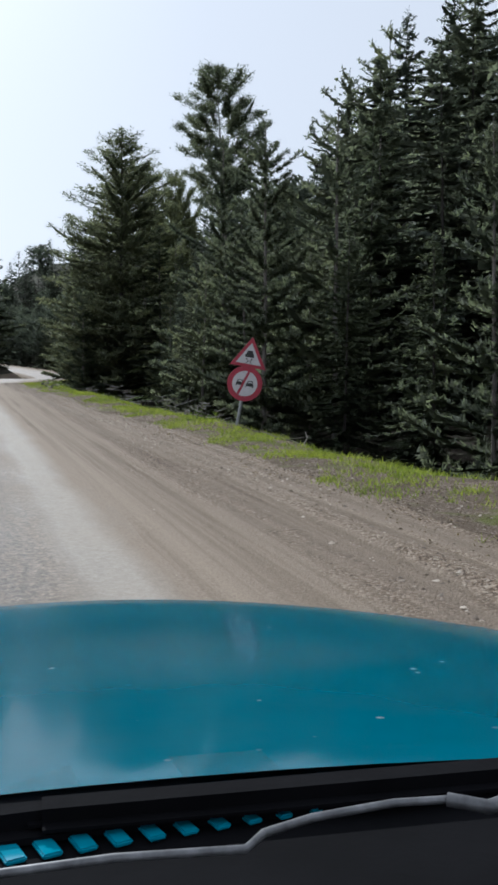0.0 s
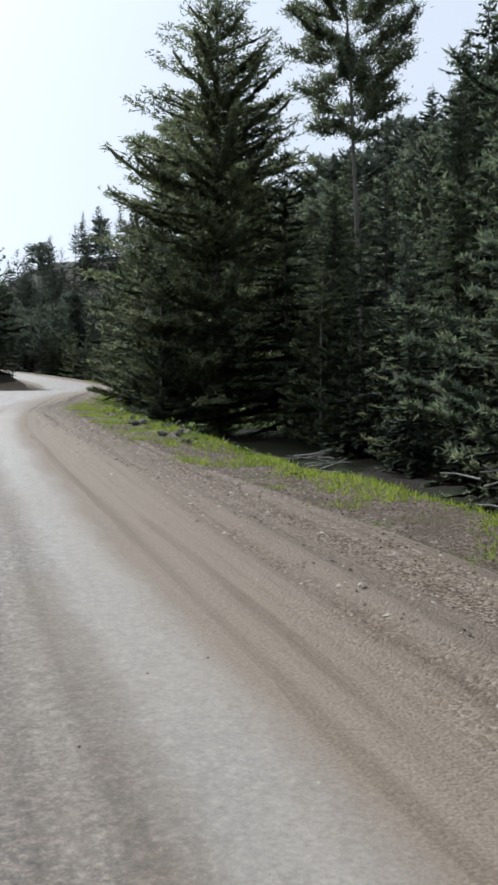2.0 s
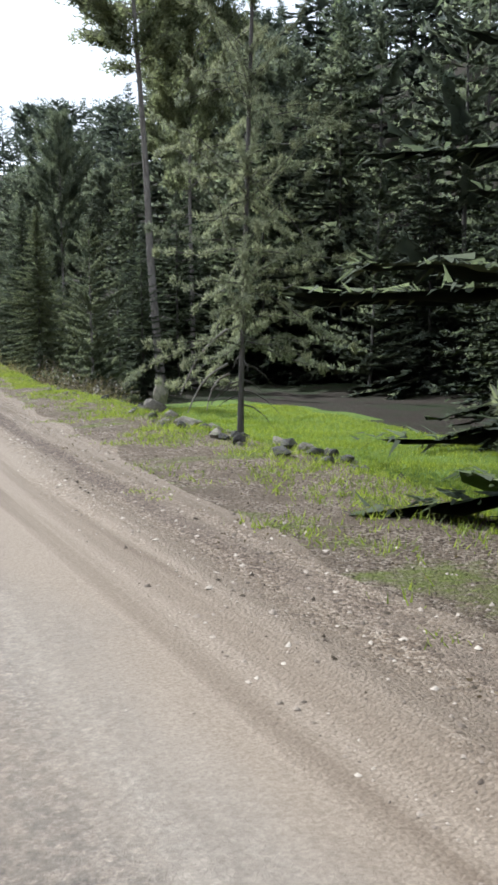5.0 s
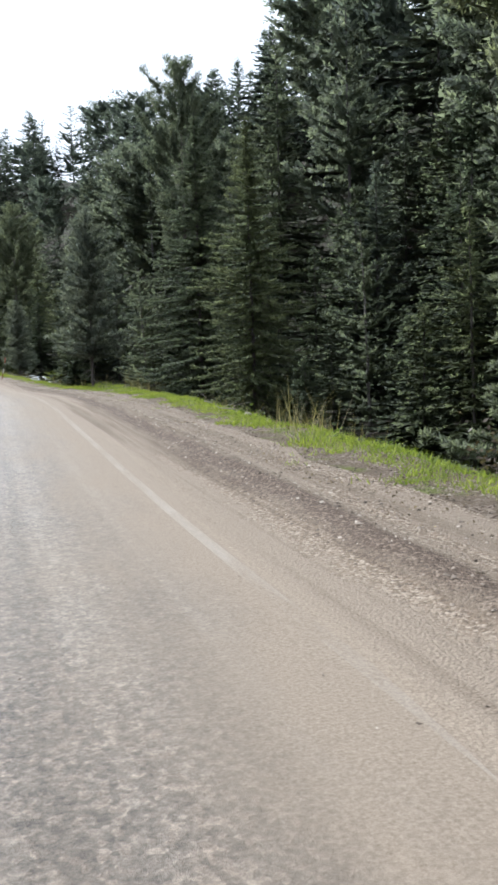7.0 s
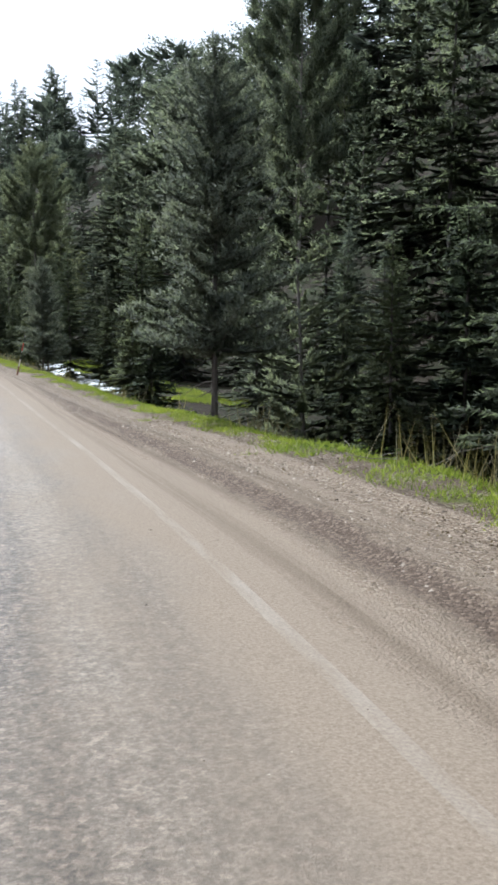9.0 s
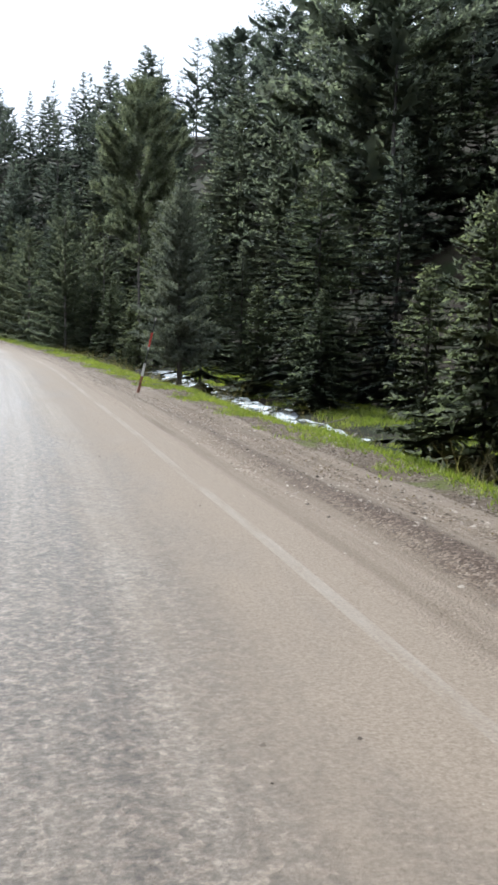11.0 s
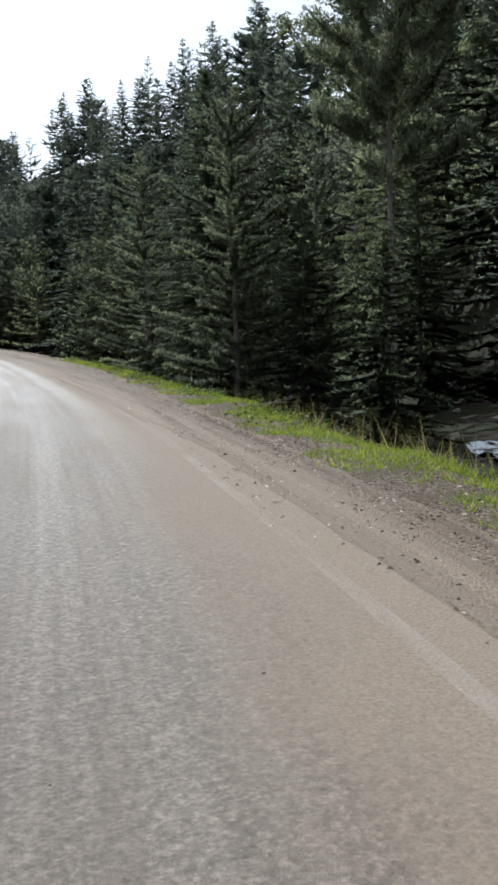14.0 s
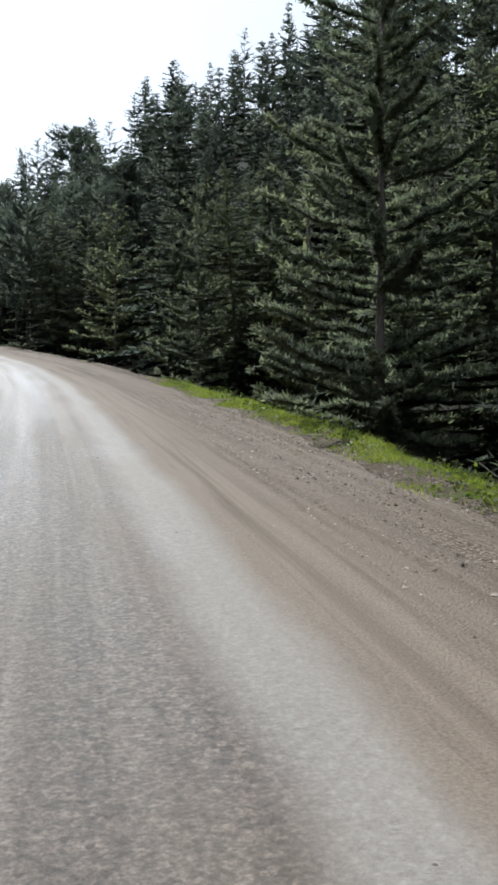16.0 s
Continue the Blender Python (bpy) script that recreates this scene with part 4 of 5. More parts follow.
for y in np.arange(10, 178, 2.9):
    u, yy = rng.uniform(9.2, 11.5), y + rng.uniform(-0.8, 0.8)
    if abs(u - float(brook_u(yy))) < 1.6:
        u = float(brook_u(yy)) + 2.2
    x, w = (float(v) for v in place(u, yy))
    if free(x, w, 1.7):
        tree(("spruce_w", "spruce_v")[int(rng.integers(2))], x, w, rng.uniform(2.8, 5.6), rng.uniform(0, 360), (rng.normal(0, 1.2), rng.normal(0, 1.2)), rng.uniform(1.1, 1.5), "dense young spruce in the forest's edge")
        taken.append((x, w))
for y in np.arange(6, 214, 4.4):
    for u0 in (12.5, 16.5, 20.0) if y < 180 else (7.0, 11.5, 16.0):
        u, yy = u0 + rng.uniform(-1.8, 1.8), y + rng.uniform(-1.5, 1.5)
        if u0 < 13 and rng.random() < 0.15:
            continue
        x, w = (float(v) for v in place(u, yy))
        if free(x, w, 2.2):
            key = ("spruce_m", "spruce_n", "spruce_o", "spruce_p", "pine_m")[int(rng.integers(5))] if u0 < 13 else ("spruce_o", "spruce_p", "pine_m")[int(rng.integers(3))]
            lo, hi = np.interp(yy, [20, 30, 34, 60, 68, 74, 98, 106, 165, 175], [9, 9, 4.5, 4.5, 5, 5, 5, 4.5, 4.5, 8]), np.interp(yy, [20, 30, 34, 60, 68, 74, 98, 106, 165, 175], [13, 12, 7.5, 7.0, 8, 9.5, 9.5, 8.5, 8.5, 13])
            tree(key, x, w, rng.uniform(lo, hi), rng.uniform(0, 360), (rng.normal(0, 1.2), rng.normal(0, 1.2)), rng.uniform(0.9, 1.35), L_BACK)
            taken.append((x, w))

# trees across the road, seen ahead past the bend
for y in np.arange(84, 190, 5.0):
    for u0 in (-13.2, -18.0) if 118 < y < 162 else (-15.0, -20.0):
        x, w = (float(v) for v in place(u0 + rng.uniform(-2, 1.5), y + rng.uniform(-2, 2)))
        tree(("spruce_o", "spruce_p", "pine_m")[int(rng.integers(3))], x, w, rng.uniform(14, 18) + (2.5 if u0 > -14 else 0.0), rng.uniform(0, 360), (0, 0), rng.uniform(0.95, 1.25), "dark conifer on the bank across the road")

# the wooded hillside, one mass of many trees
def wood_set(seed, detail):
    shapes = ((5.0, "spruce", 0.05), (4.4, "spruce", 0.08), (4.6, "pine", 0.2), (5.4, "spruce", 0.12), (3.6, "crowned", 0.35), (4.2, "pine", 0.3))
    return [conifer(seed + i, 16, r, kind, detail, bare) for i, (r, kind, bare) in enumerate(shapes)]


far, mid_far = wood_set(40, 0.16), wood_set(50, 0.42)


def far_forest(name, spots, label, finer=False):
    vs, fs, ns, slots, at = [], [], [], [], 0
    for x, y, z, h, a, w in spots:
        tv, tf, v, f, vn = (mid_far if finer else far)[int(rng.integers(len(far)))]
        spin = np.array([[math.cos(a), -math.sin(a), 0], [math.sin(a), math.cos(a), 0], [0, 0, 1]])
        m = spin * (h / 16) * np.array([w, w, 1.0])[:, None]
        stem = tv[: 12 * 5]
        out = stem * [1, 1, 0] + [1e-4, 0, 0]
        for pv, pf, pn, slot in ((stem, tf[:110], out / np.linalg.norm(out, axis=1, keepdims=True), 0), (v, f, vn, 1)):
            keep = pf[(pf < len(pv)).all(1)]
            vs.append(pv @ m.T + [x, y, z])
            fs.append(keep + at)
            ns.append(pn @ spin.T)
            slots.append(np.full(len(keep), slot))
            at += len(pv)
    me = mesh_np(name, np.concatenate(vs), np.concatenate(fs), [BARK_GREY, HAZED_WOOD], False, np.concatenate(slots), normals=np.concatenate(ns))
    return tagged(new(name, me), label, "forest", kind="stuff")


spots, fore = [], []
for u in np.arange(18.5, 62, 5.4):
    for y in np.arange(12, 320, 4.9 + u * 0.035):
        if rng.random() < (0.08 if u < 24 else (0.22 if y > 150 else (0.18 if u < 37 else 0.5))):
            continue
        uu, yy = u + rng.uniform(-2.2, 2.2), y + rng.uniform(-2.4, 2.4)
        x, w = place(uu, yy)
        (fore if u < 24 and y < 190 else spots).append((float(x), float(w), float(surface(uu, yy)) - 0.3, rng.uniform(8, 15) + (1.0 if yy > 215 else 0.0), rng.uniform(0, 6.28), rng.uniform(0.9, 1.35)))
for y in np.arange(214, 330, 4.8):
    for u in (6.5, 11, 16, 20):
        uu, yy = u + rng.uniform(-1.5, 1.5), y + rng.uniform(-2, 2)
        x, w = place(uu, yy)
        spots.append((float(x), float(w), float(surface(uu, yy)) - 0.3, rng.uniform(10, 16), rng.uniform(0, 6.28), rng.uniform(0.85, 1.15)))
far_forest("foothill_forest", fore, "dark conifers standing close at the hill's foot", True)
far_forest("hillside_forest", spots, "dense dark conifer forest covering the hillside")
spots = []
for u in np.arange(-22, -26, -6.5):
    for y in np.arange(70, 330, 9.0):
        uu, yy = u + rng.uniform(-2.2, 2.2), y + rng.uniform(-2.4, 2.4)
        x, w = place(uu, yy)
        spots.append((float(x), float(w), float(surface(uu, yy)) - 0.3, rng.uniform(10, 15), rng.uniform(0, 6.28), rng.uniform(0.85, 1.15)))
far_forest("opposite_forest", spots, "dense conifer forest across the road")


# ======================= road sign =======================
def road_sign():
    """A warning triangle over a no-overtaking disc on a leaning post; built upright, facing -y."""
    root = tagged(new("road_sign"), "leaning road sign with red triangle above red-ringed disc on steel post", "road sign")
    part("post", rod((0, 0.03, -0.6), (0, 0.03, 1.42), 0.03, seg=14), STEEL, root, "grey steel post")
    disc = lambda r, n=40: [(r * math.cos(6.28318 * i / n), 0.80 + r * math.sin(6.28318 * i / n)) for i in range(n)]  # noqa: E731
    plate = part("disc", slab(disc(0.30), -0.004, 0.004), SIGN_RED, root, "round plate with red ring")
    part("disc_face", slab(disc(0.215), -0.0075, -0.0042), SIGN_WHITE, plate, "white inner field")
    part("bar", slab([(-0.115, 0.60), (-0.075, 0.60), (0.06, 1.01), (0.02, 1.02)], -0.0135, -0.012), SIGN_RED, plate, "slanting red bar")
    for cx, tone in ((-0.085, SIGN_RED), (0.085, SIGN_BLACK)):
        car = [(-.065, .75), (-.065, .80), (-.05, .815), (-.04, .86), (.04, .86), (.05, .815), (.065, .80), (.065, .75), (.045, .75), (.045, .765), (-.045, .765), (-.045, .75)]
        part("car_symbol", slab([(x + cx, z) for x, z in car], -0.0105, -0.008), SIGN_BLACK, plate, "dark car pictogram")
        part("car_window", slab([(cx - .032, .822), (cx - .027, .848), (cx + .027, .848), (cx + .032, .822)], -0.0125, -0.0107), SIGN_WHITE, plate)
    tri = [(-0.31, 1.085), (0.31, 1.085), (0, 1.60)]
    shrink = lambda k: [(x * k, 1.257 + (z - 1.257) * k) for x, z in tri]  # noqa: E731
    board = part("triangle", slab(tri, -0.006, 0.002), SIGN_RED, root, "triangular plate with red border")
    part("triangle_face", slab(shrink(0.70), -0.0095, -0.0062), SIGN_WHITE, board, "white inner field")
    part("car_symbol", slab([(x * 1.2, (z - 0.77) * 1.25 + 1.25) for x, z in [(-.065, .77), (-.065, .80), (-.05, .815), (-.035, .86), (.035, .86), (.05, .815), (.065, .80), (.065, .77)]], -0.0125, -0.0100), SIGN_BLACK, board, "dark car pictogram")
    for s in (-1, 1):
        pts = [(s * (0.030 + 0.018 * math.sin(i * 1.1)), 1.238 - i * 0.013) for i in range(8)]
        part("skid_mark", slab([(x - .008, z) for x, z in pts] + [(x + .008, z) for x, z in pts[::-1]], -0.0125, -0.0100), SIGN_BLACK, board)
    root.matrix_basis = pose(5.42, 16.0, floor_z(5.42, 16.0) - 0.02, 0, 10, -8)
    return root


road_sign()


# ======================= snow pole =======================
def snow_pole(x, y, lean):
    root = tagged(new("snow_pole"), "leaning wooden snow pole with red and white bands beside the shoulder", "marker pole")
    bands = [(-0.3, 0.32, 0.040, POLE_RUST, "foot", "worn red-brown painted foot"), (0.32, 0.68, 0.036, POLE_WHITE, "band", "worn white band"), (0.68, 1.06, 0.014, SIGN_BLACK, "rod", "thin black rod"),
             (1.06, 1.14, 0.018, POLE_WHITE, "band", "short white band"), (1.14, 1.54, 0.030, POLE_RED, "band", "red band"), (1.54, 1.88, 0.014, SIGN_BLACK, "rod", "thin black rod"), (1.88, 1.96, 0.022, POLE_WHITE, "reflector", "small pale reflector")]
    for z0, z1, r, m, name, label in bands:
        part(name, rod((0, 0, z0), (0, 0, z1), r, seg=12), m, root, label)
    root.matrix_basis = pose(x, y, floor_z(x, y) + 0.09, 0, lean, 0) @ Matrix.Diagonal((0.64, 0.64, 0.64, 1))


snow_pole(11.52, 115.0, 13)


# ======================= stones =======================
def stone_mesh(seed, rough=0.22, pointed=0.0):
    bm = bmesh.new()
    bmesh.ops.create_icosphere(bm, subdivisions=2, radius=0.5)
    off = Vector((seed * 7.3, seed * 3.1, seed * 1.7))
    for v in bm.verts:
        n = noise.noise(v.co * 1.6 + off) * 0.6 + noise.noise(v.co * 4 + off) * 0.22
        v.co *= 1 + rough * 1.6 * n
        for k in range(11):
            axis = Vector((math.sin(seed * 2 + k * 2.4), math.cos(seed * 3 + k * 1.9), math.sin(seed + k * 1.3))).normalized()
            d = v.co.dot(axis)
            if d > 0.29:
                v.co -= axis * (d - 0.29) * 0.95
        if pointed and v.co.z > 0:
            f = 1 - pointed * v.co.z / 0.5
            v.co.x *= f
            v.co.y *= f
    me = bpy.data.meshes.new("stone")
    bm.to_mesh(me)
    bm.free()
    me.materials.append(STONE)
    return me


STONES = [stone_mesh(i) for i in range(6)] + [stone_mesh(9, 0.15, 0.75)]
DARK_STONES = [stone_mesh(20 + i, 0.3) for i in range(4)]
for me in DARK_STONES:
    me.materials[0] = DARK_ROCK


def stone(i, x, y, sx, sy, sz, turn=0.0, label="", up=0.3, pool=STONES):
    ob = tagged(new("boulder", pool[i]), label, "stone", "stones on the verge")
    ob.matrix_basis = pose(x, y, floor_z(x, y) + sz * up, 0, 0, turn) @ Matrix.Diagonal((sx, sy, sz, 1))


stone(6, 10.7, 72.1, .72, .55, 1.35, 20, "pointed grey standing stone at the meadow's edge", 0.2)
stone(0, 6.3, 62.1, .70, .5, .42, 40, "squat brownish boulder on the verge", 0.2)
stone(1, 6.1, 60.9, .32, .28, .22, 80, "small grey boulder beside a pine", 0.2)
stone(2, 5.6, 59.3, .52, .4, .24, 10, "pale flat-topped boulder beside a pine", 0.2)
stone(3, 6.62, 60.15, .36, .3, .27, 120, "dark rounded boulder at the foot of a pine", 0.2)
stone(4, 7.15, 59.7, .28, .25, .30, 60, "dark upright stone at the foot of a pine", 0.2)
stone(5, 7.1, 59.2, .22, .2, .24, 10, "small dark stone in the grass", 0.2)
stone(0, 7.5, 58.5, .5, .45, .36, 200, "large grey boulder near the meadow", 0.2)
stone(1, 7.4, 57.8, .4, .32, .28, 30, "dark grey boulder in rubble", 0.2)
rng = np.random.default_rng(8)
RUBBLE = [(30.8, 40.5, 2.9, 3.9, 70, .05, .18), (55.0, 62.5, 3.9, 5.1, 110, .05, .22), (41, 48, 3.2, 4.6, 16, .08, .26), (63, 68, 3.7, 4.8, 14, .07, .2), (116, 134, 4.0, 5.6, 36, .12, .42), (20, 30, 5.0, 6.4, 14, .08, .2), (73, 80, 3.6, 4.6, 10, .08, .2)]
for y0, y1, ua, ub, n, lo, hi in RUBBLE:
    for _ in range(n):
        x, w = (float(v) for v in place(rng.uniform(ua, ub), rng.uniform(y0, y1)))
        k = rng.uniform(lo, hi)
        dark = rng.random() < 0.45
        size = (k * rng.uniform(.9, 1.6), k * rng.uniform(.8, 1.2), k * rng.uniform(.5, 1.0))
        if dark:
            stone(int(rng.integers(4)), x, w, *size, rng.uniform(0, 360), "dark broken rock lying on the bank", 0.22, DARK_STONES)
        else:
            stone(int(rng.integers(6)), x, w, *size, rng.uniform(0, 360), "small grey fieldstone lying on the bank", 0.22)
for _ in range(60):
    x, w = (float(v) for v in place(rng.uniform(3.4, 4.9), rng.uniform(119, 131)))
    k = rng.uniform(.16, .5)
    stone(int(rng.integers(4)), x, w, k * 1.4, k, k * .75, rng.uniform(0, 360), "dark wet rock piled on the bank above the brook", 0.4, DARK_STONES)
for _ in range(44):
    y = rng.uniform(110, 146)
    x, w = (float(v) for v in place(float(brook_u(y)) + rng.uniform(-1.1, 1.1), y))
    k = rng.uniform(.12, .42)
    stone(int(rng.integers(6)), x, w, k * 1.3, k, k * .7, rng.uniform(0, 360), "wet dark stone in the brook", 0.2)


# ======================= brook =======================
def brook():
    ys = np.arange(114.5, 140, 0.25)
    cols = np.linspace(-1.0, 1.0, 9)
    U = brook_u(ys)[:, None] + cols[None] * (0.72 + 0.2 * wave(ys, ys, 2.3, 1.0))[:, None]
    Y = np.repeat(ys[:, None], len(cols), 1)
    X, W = place(U, Y)
    mid = surface(brook_u(ys), ys)
    mid = np.convolve(np.pad(mid, 6, mode="edge"), np.ones(13) / 13, "valid")
    Z = mid[:, None] + 0.17 + 0.05 * wave(U, Y, 0.28, 1.0) + 0.06 * wave(U, Y, 0.7, 2.0)
    n, k = U.shape
    idx = np.arange(n * k).reshape(n, k)
    f = np.stack([idx[:-1, :-1], idx[:-1, 1:], idx[1:, 1:], idx[1:, :-1]], -1).reshape(-1, 4)
    tagged(new("brook", mesh_np("brook", np.stack([X, W, Z], -1).reshape(-1, 3), f, WATER, True)), "shallow rushing brook with white water between stones", "water", kind="structure")


brook()


# ======================= grass, herbs, litter =======================
def scatter(n, ys, us, keep):
    """Places (x, y, z) of n tries in u, y ranges that pass keep(u, y)."""
    y = rng.uniform(ys[0], ys[1], n)
    a, b = us[0](y) if callable(us[0]) else us[0], us[1](y) if callable(us[1]) else us[1]
    u = a + (b - a) * rng.random(n)
    ok = keep(u, y)
    u, y = u[ok], y[ok]
    x, w = place(u, y)
    return np.stack([x, w, surface(u, y)], 1)


def blades(name, at, low, high, width, spread, per, mat, label, category, size=0.05):
    """Tufts of narrow upright blades."""
    p = np.repeat(at, per, 0)
    n = len(p)
    p[:, :2] += rng.normal(0, size, (n, 2))
    p[:, 2] -= 0.01
    h = rng.uniform(low, high, n) * np.repeat(rng.uniform(0.6, 1.25, len(at)), per)
    tip = p + np.column_stack([rng.normal(0, spread, n) * h, rng.normal(0, spread, n) * h, h])
    a = rng.uniform(0, 6.28, n)
    side = np.column_stack([np.cos(a), np.sin(a), np.zeros(n)]) * (rng.uniform(0.6, 1.3, n) * width)[:, None]
    v = np.stack([p - side, p + side, tip], 1).reshape(-1, 3)
    f = np.arange(3 * n).reshape(-1, 3)
    return tagged(new(name, mesh_np(name, v, f, mat)), label, category, kind="stuff")


def clumps(u, y):
    return wave(u, y, 0.55, 1.0) + 0.7 * wave(u, y, 0.2, 2.0) + rng.normal(0, 0.35, u.shape)


pts = scatter(56000, (2, 172), (lambda y: verge_in(y) - 0.1, lambda y: verge_out(y) + 0.5), lambda u, y: clumps(u, y) + 1.1 * ((u - verge_in(y)) / (verge_out(y) - verge_in(y)) - 0.55) > 0.1)
blades("verge_grass", pts, 0.025, 0.085, 0.0065, 0.6, 6, GRASS, "bright green spring grass in clumps on the verge", "grass")
pts = scatter(15000, (54, 70), (lambda y: verge_out(y) + 0.9, 9.5), lambda u, y: meadow_share(y) > 0.3)
blades("meadow_grass", pts, 0.025, 0.075, 0.006, 0.4, 7, GRASS, "lush bright green meadow grass", "grass", 0.08)
pts = scatter(1000, (30, 100), (lambda y: verge_in(y) - 0.4, lambda y: verge_out(y) + 0.2), lambda u, y: wave(u, y, 0.4, 5.0) > 0.6)
blades("grass_tufts", pts, 0.02, 0.055, 0.005, 0.7, 26, GRASS, "low grass tufts growing in the gravel", "grass", 0.06)
pts = scatter(5000, (110, 140), (lambda y: brook_u(y) + 0.9, lambda y: brook_u(y) + 2.8), lambda u, y: wave(u, y, 0.9, 2.2) > -0.3)
blades("bank_grass", pts, 0.05, 0.16, 0.007, 0.5, 7, GRASS, "bright grass on the bank beyond the brook", "grass", 0.08)
pts = scatter(700, (64, 104), (lambda y: verge_out(y) - 0.1, lambda y: verge_out(y) + 1.6), lambda u, y: wave(u, y, 1.0, 2.5) > 0.1)
blades("dry_grass", pts, 0.25, 0.65, 0.005, 0.35, 7, STRAW, "pale dry grass stalks on the bank", "dry grass", 0.12)
pts = scatter(900, (104, 140), (lambda y: verge_out(y) + 0.2, lambda y: verge_out(y) + 1.8), lambda u, y: wave(u, y, 0.8, 0.5) > 0.1)
blades("dry_reeds", pts, 0.2, 0.5, 0.004, 0.4, 6, STRAW, "thin dry stalks above the brook", "dry grass", 0.1)


def leaves(name, at, low, high, leaf, per, mat, label, category, size=0.1):
    """Small leafy plants: broad blades fanning out from each place."""
    p = np.repeat(at, per, 0)
    n = len(p)
    p = p + np.column_stack([rng.normal(0, size, n), rng.normal(0, size, n), rng.uniform(low, high, n) * rng.uniform(0.3, 1, n)])
    out = np.column_stack([rng.normal(0, 1, n), rng.normal(0, 1, n), rng.normal(0.15, 0.4, n)])
    out /= np.linalg.norm(out, axis=1, keepdims=True)
    ln = rng.uniform(0.6, 1.3, n)[:, None] * leaf
    v, f = diamonds(p, p + out * ln, ln.ravel() * 0.5, rng)
    return tagged(new(name, mesh_np(name, v, f, mat)), label, category, kind="stuff")


pts = scatter(620, (127, 172), (lambda y: verge_out(y) - 0.4, lambda y: verge_out(y) + 1.5), lambda u, y: wave(u, y, 0.9, 3.3) + rng.normal(0, 0.3, u.shape) > 0.25)
leaves("verge_herbs", pts, 0.04, 0.2, 0.06, 18, HERB, "leafy green herbs crowding the verge", "herbs")
pts = scatter(900, (16, 104), (lambda y: verge_out(y) - 0.3, lambda y: verge_out(y) + 1.6), lambda u, y: wave(u, y, 0.9, 1.3) + rng.normal(0, 0.3, u.shape) > 0.55)
leaves("bank_herbs", pts, 0.04, 0.2, 0.06, 16, HERB, "low green herbs on the bank", "herbs")
pts = scatter(170, (68.2, 72.0), (lambda y: verge_out(y) + 0.5, lambda y: verge_out(y) + 2.0), lambda u, y: wave(u, y, 0.7, 0.3) > -0.2)
leaves("dead_bracken", pts, 0.06, 0.85, 0.055, 60, BRACKEN, "reddish-brown dead bracken heaped on the bank", "bracken", 0.16)


def sticks(name, at, low, high, r, mat, label, category):
    paths, radii = [], []
    for p in at:
        L, a = rng.uniform(low, high), rng.uniform(0, 6.28)
        d = np.array([math.cos(a), math.sin(a), rng.uniform(-0.05, 0.35)])
        t = np.linspace(0, 1, 4)[:, None]
        paths.append(p + [0, 0, 0.02] + d * L * t + rng.normal(0, 0.05 * L, (4, 3)) * [1, 1, 0.4])
        radii.append(np.linspace(1, 0.4, 4) * r * rng.uniform(0.5, 1.3))
    v, f = tubes(paths, radii, 4)
    return tagged(new(name, mesh_np(name, v, f, mat, True)), label, category, kind="stuff")


pts = scatter(1100, (12, 172), (lambda y: verge_out(y) + 0.1, lambda y: verge_out(y) + 2.6), lambda u, y: (wave(u, y, 1.4, 0.8) > -0.25) & (meadow_share(y) < 0.2))
heap = scatter(620, (17, 31), (lambda y: verge_out(y) + 0.3, lambda y: verge_out(y) + 1.9), lambda u, y: wave(u, y, 0.9, 1.8) > -0.2)
heap[:, 2] += rng.uniform(0, 0.42, len(heap)) * np.clip(wave(heap[:, 0], heap[:, 1], 0.9, 1.8) + 0.6, 0.2, 1)
sticks("bleached_brushwood", heap, 0.12, 0.5, 0.009, BLEACHED, "pale bleached twigs piled below the trees", "brushwood")
sticks("brushwood", pts, 0.2, 0.85, 0.010, DEADWOOD, "fallen grey twigs and branches below the trees", "brushwood")


def pebbles(name, at, low, high, label, mat=None):
    n = len(at)
    base = np.array([[1, 0, -.5], [-1, 0, -.5], [0, 1, -.5], [0, -1, -.5], [0, 0, .8]], float)
    tri = np.array([[0, 2, 4], [2, 1, 4], [1, 3, 4], [3, 0, 4]])
    r = (low + (high - low) * rng.random(n) ** 3)[:, None, None]
    a = rng.uniform(0, 6.28, n)
    rot = np.stack([np.stack([np.cos(a), -np.sin(a), 0 * a], 1), np.stack([np.sin(a), np.cos(a), 0 * a], 1), np.stack([0 * a, 0 * a, 0 * a + 1], 1)], 1)
    v = (base[None] * rng.uniform(0.6, 1.25, (n, 5, 1)) + rng.normal(0, 0.2, (n, 5, 3))) * [1, 1, 0.55] * r
    v = np.einsum("nij,nkj->nki", rot, v) + at[:, None] + np.array([0, 0, 1.0]) * r * 0.25
    f = (tri[None] + np.arange(n)[:, None, None] * 5).reshape(-1, 3)
    return tagged(new(name, mesh_np(name, v.reshape(-1, 3), f, mat or PEBBLE)), label, "gravel", kind="stuff")


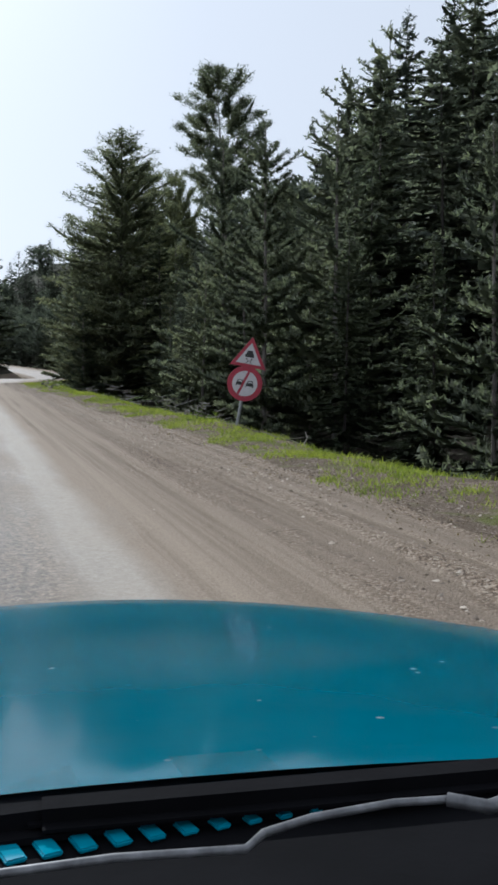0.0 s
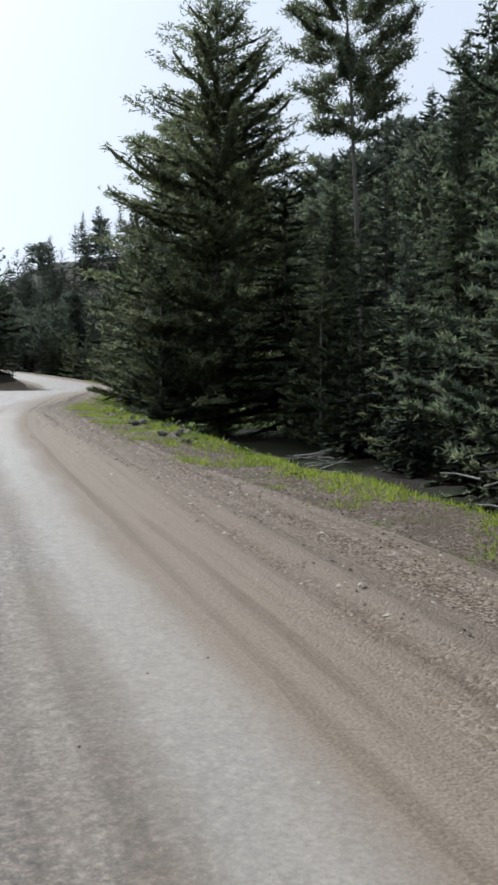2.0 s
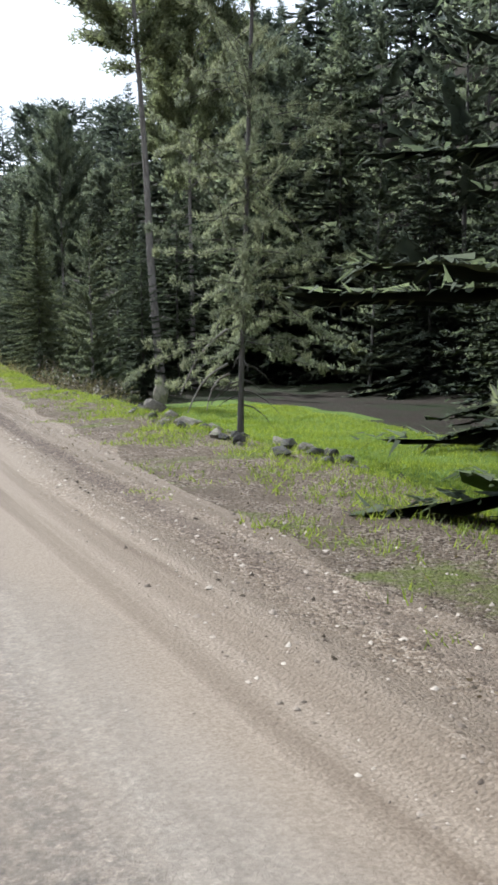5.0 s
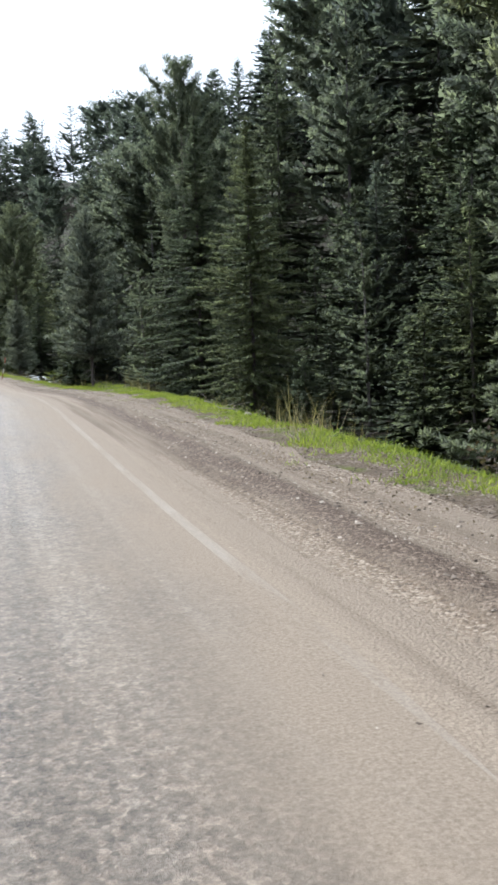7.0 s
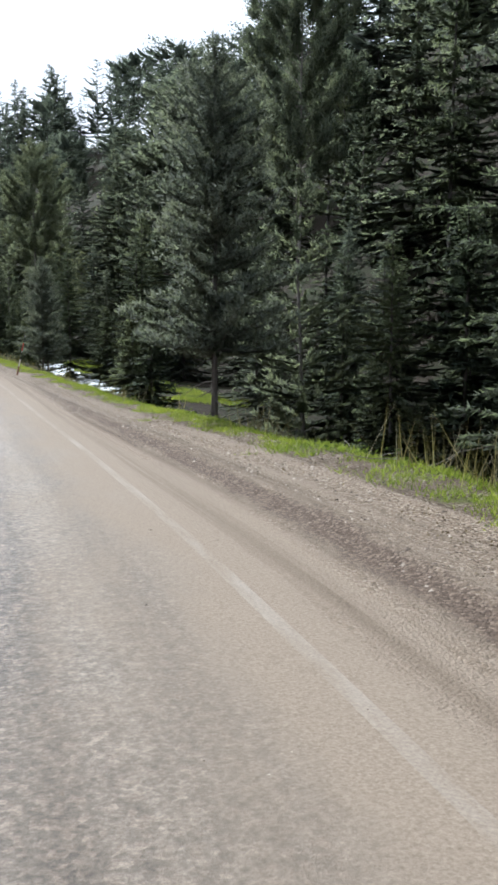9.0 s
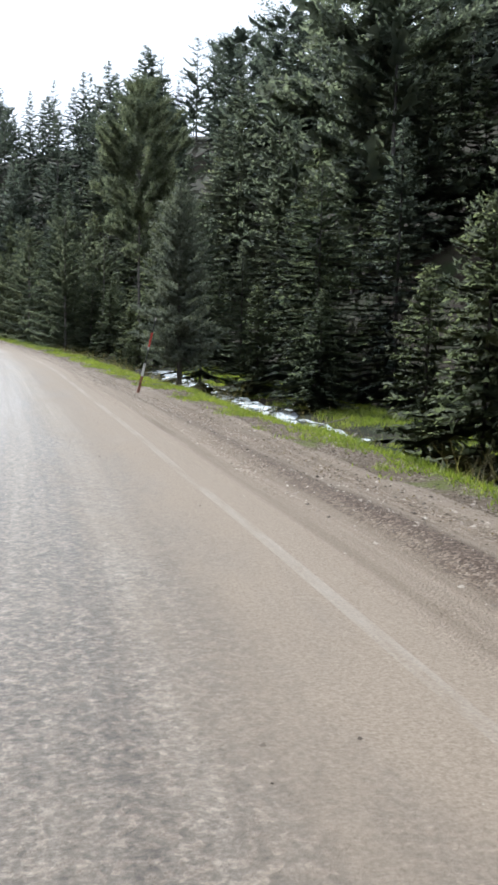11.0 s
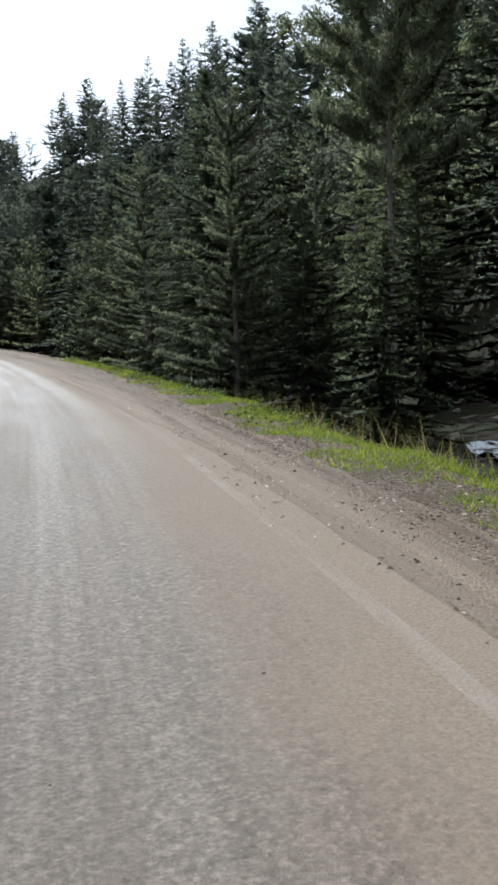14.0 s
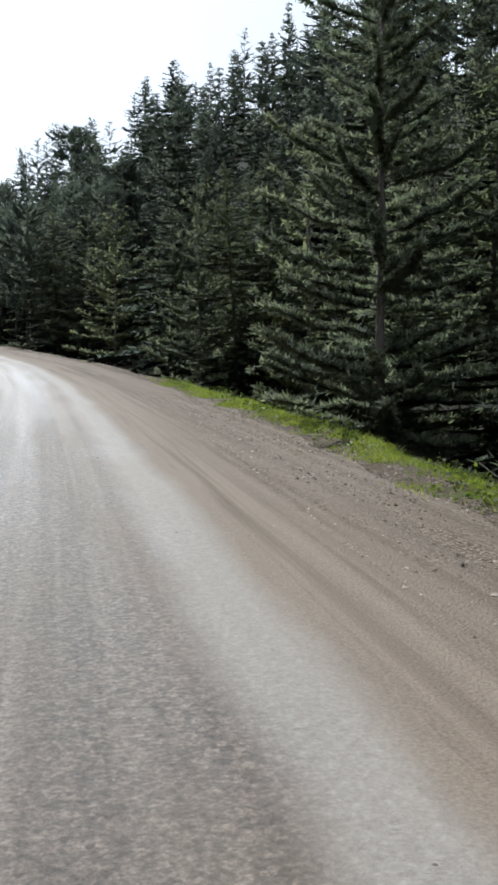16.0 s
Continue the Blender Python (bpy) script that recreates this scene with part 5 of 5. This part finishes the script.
pts = scatter(36000, (1.5, 165), (lambda y: verge_in(y) - 1.1, lambda y: verge_in(y) + 0.5), lambda u, y: wave(u, y, 0.9, 1.9) + rng.normal(0, 0.6, u.shape) > -0.2)
pebbles("loose_gravel", pts, 0.006, 0.022, "loose brownish gravel strewn over the shoulder")
CLOD = foliage("soil_clods", (0.055, 0.040, 0.029), (0.23, 0.172, 0.122), 0.0, 0.95, 0.1)
pts = scatter(24000, (1.5, 165), (lambda y: verge_in(y) - 0.85, lambda y: verge_out(y) + 0.7), lambda u, y: wave(u, y, 0.8, 0.9) + rng.normal(0, 0.6, u.shape) > 0.15)
pebbles("soil_clods", pts, 0.007, 0.021, "dark crumbs of soil and matted leaves on the verge", CLOD)
LITTER = make_grass("fallen_leaves", (0.07, 0.048, 0.032), (0.16, 0.115, 0.075), (0.34, 0.265, 0.18), 0.15)
pts = scatter(17000, (1.5, 165), (lambda y: verge_in(y) - 0.5, lambda y: verge_out(y) + 1.2), lambda u, y: wave(u, y, 0.7, 2.9) + rng.normal(0, 0.5, u.shape) > 0.0)
leaves("leaf_litter", pts, 0.003, 0.010, 0.020, 4, LITTER, "brown fallen leaves and needles on the gravel verge", "leaf litter", 0.03)
pts = scatter(5000, (1.5, 165), (-3.0, 2.0), lambda u, y: rng.random(u.shape) < 0.6)
pebbles("road_grit", pts, 0.004, 0.012, "fine grit scattered over the asphalt")


# ======================= the car at the start of the way =======================
def bonnet_mesh():
    """Bonnet between windscreen foot and nose, in the car's own axes (x right, y ahead)."""
    bm = bmesh.new()
    nx, ny = 26, 22
    grid = []
    for j in range(ny + 1):
        f = j / ny
        row = []
        for i in range(nx + 1):
            x = -0.65 + 1.54 * i / nx
            w = (x - 0.12) / 0.77
            y0, y1 = 0.535 - 0.09 * w * w - 0.06 * w, 1.58 - 0.42 * w * w
            y = y0 + (y1 - y0) * f
            z = 0.925 - 0.130 * f - 0.20 * max(0, f - 0.86) ** 1.5 / 0.14 - 0.035 * w * w - 0.03 * max(0, abs(w) - 0.8) / 0.2
            row.append(bm.verts.new((x, y, z)))
        grid.append(row)
    for j in range(ny):
        for i in range(nx):
            bm.faces.new((grid[j][i], grid[j][i + 1], grid[j + 1][i + 1], grid[j + 1][i]))
    bmesh.ops.solidify(bm, geom=bm.faces[:], thickness=0.003)
    for f in bm.faces:
        f.smooth = True
    bmesh.ops.recalc_face_normals(bm, faces=bm.faces)
    return bm


def car():
    root = tagged(new("car"), "teal car front with dusty bonnet and black wiper cowl", "car")
    part("bonnet", bonnet_mesh(), TEAL, root, "dusty teal painted bonnet")
    # wings, nose and inner structure that carry the bonnet
    for s, x in ((-1, -0.66), (1, 0.90)):
        part("wing", box(0.05, 0.85, 0.42, (x, 0.68, 0.62), 0.02), TEAL, root)
        wheel = part("wheel", rod((x - 0.15 * s - 0.1, 0.85, 0.31), (x - 0.15 * s + 0.1, 0.85, 0.31), 0.31, seg=28), RUBBER, root, "black tyre")
        part("rim", rod((x - 0.04 * s - 0.02, 0.85, 0.31), (x - 0.04 * s + 0.02, 0.85, 0.31), 0.2, seg=20), STEEL, wheel)
        part("headlight", box(0.3, 0.08, 0.14, (x - 0.25 * s, 1.25, 0.60), 0.03), LAMP_GLASS, root, "clear headlight lens")
    part("bumper", box(1.40, 0.16, 0.30, (0.12, 1.28, 0.42), 0.05), TEAL, root)
    part("grille", box(0.8, 0.05, 0.12, (0.12, 1.42, 0.62), 0.015), BLACK_PLASTIC, root)
    # cowl under the windscreen foot with painted metal showing through its slots
    cowl = part("cowl", box(1.50, 0.26, 0.02, (0.12, 0.44, 0.895), 0.006, Matrix.Rotation(0.03, 4, "Z")), BLACK_PLASTIC, root, "black plastic wiper cowl")
    part("seal", box(0.785, 0.045, 0.024, (-0.2575, 0.530, 0.909), 0.01, Matrix.Rotation(0.02, 4, "Z")), BLACK_PLASTIC, cowl, "raised black rubber seal")
    part("seal", box(0.40, 0.032, 0.018, (0.23, 0.513, 0.914), 0.008, Matrix.Rotation(-0.075, 4, "Z")), BLACK_PLASTIC, cowl, "thin rubber lip along the bonnet edge")
    for i in range(13):
        part("slot", box(0.0125 - 0.0004 * i, 0.026 - 0.0008 * i, 0.003, (-0.018 + 0.0190 * i, 0.506 + 0.0008 * i, 0.9075), 0.001, Matrix.Rotation(0.25, 4, "Z")), TEAL, cowl, "teal metal showing in a slot")
    for pts_, r in (([(-0.1, .445, .93), (.013, .438, .933), (.064, .434, .935), (.126, .425, .935), (.139, .438, .935), (.168, .447, .935), (.215, .451, .935), (.244, .447, .935)], 0.0023), ([(.244, .447, .935), (.261, .433, .935), (.30, .445, .935), (.36, .43, .935)], 0.004)):
        p = np.array(pts_)
        v, f = tubes([p], [np.full(len(p), r)], 8)
        ob = new("wiper_arm", mesh_np("wiper_arm", v, f, WIPER_METAL, True))
        ob.parent = root
        tagged(ob, "worn grey wiper arm")
    part("engine_cover", box(1.40, 0.50, 0.02, (0.12, 0.80, 0.80), 0.005), BLACK_PLASTIC, root)
    part("dashboard", box(1.50, 0.34, 0.05, (0.12, 0.215, 0.87), 0.02), BLACK_PLASTIC, root, "dark matt dashboard top")
    part("firewall", box(1.50, 0.04, 0.62, (0.12, 0.33, 0.56), 0.01), BLACK_PLASTIC, root)
    part("chassis", box(1.3, 1.3, 0.1, (0.12, 0.85, 0.28), 0.02), BLACK_PLASTIC, root)
    root.matrix_basis = pose(1.65, -0.05, float(road_z(0.0)), 0, 0, 2.5)


car()


# ======================= dead branches hanging from the meadow pine =======================
for a, b in (((6.75, 60.3, 1.25), (5.85, 60.0, 0.35)), ((6.75, 60.3, 0.75), (6.05, 60.2, 0.08)), ((6.8, 60.35, 0.6), (6.35, 60.2, 0.1))):
    t_ = np.linspace(0, 1, 6)[:, None]
    bow = np.array(a) * (1 - t_) + np.array(b) * t_ + np.sin(t_ * 3.14) * np.array([-0.05, 0.03, 0.10])
    v_, f_ = tubes([bow], [np.linspace(0.022, 0.008, 6)], 6)
    tagged(new("dead_branch", mesh_np("dead_branch", v_, f_, DEADWOOD, True)), "bare dead branch hanging against a pine trunk", "branch")
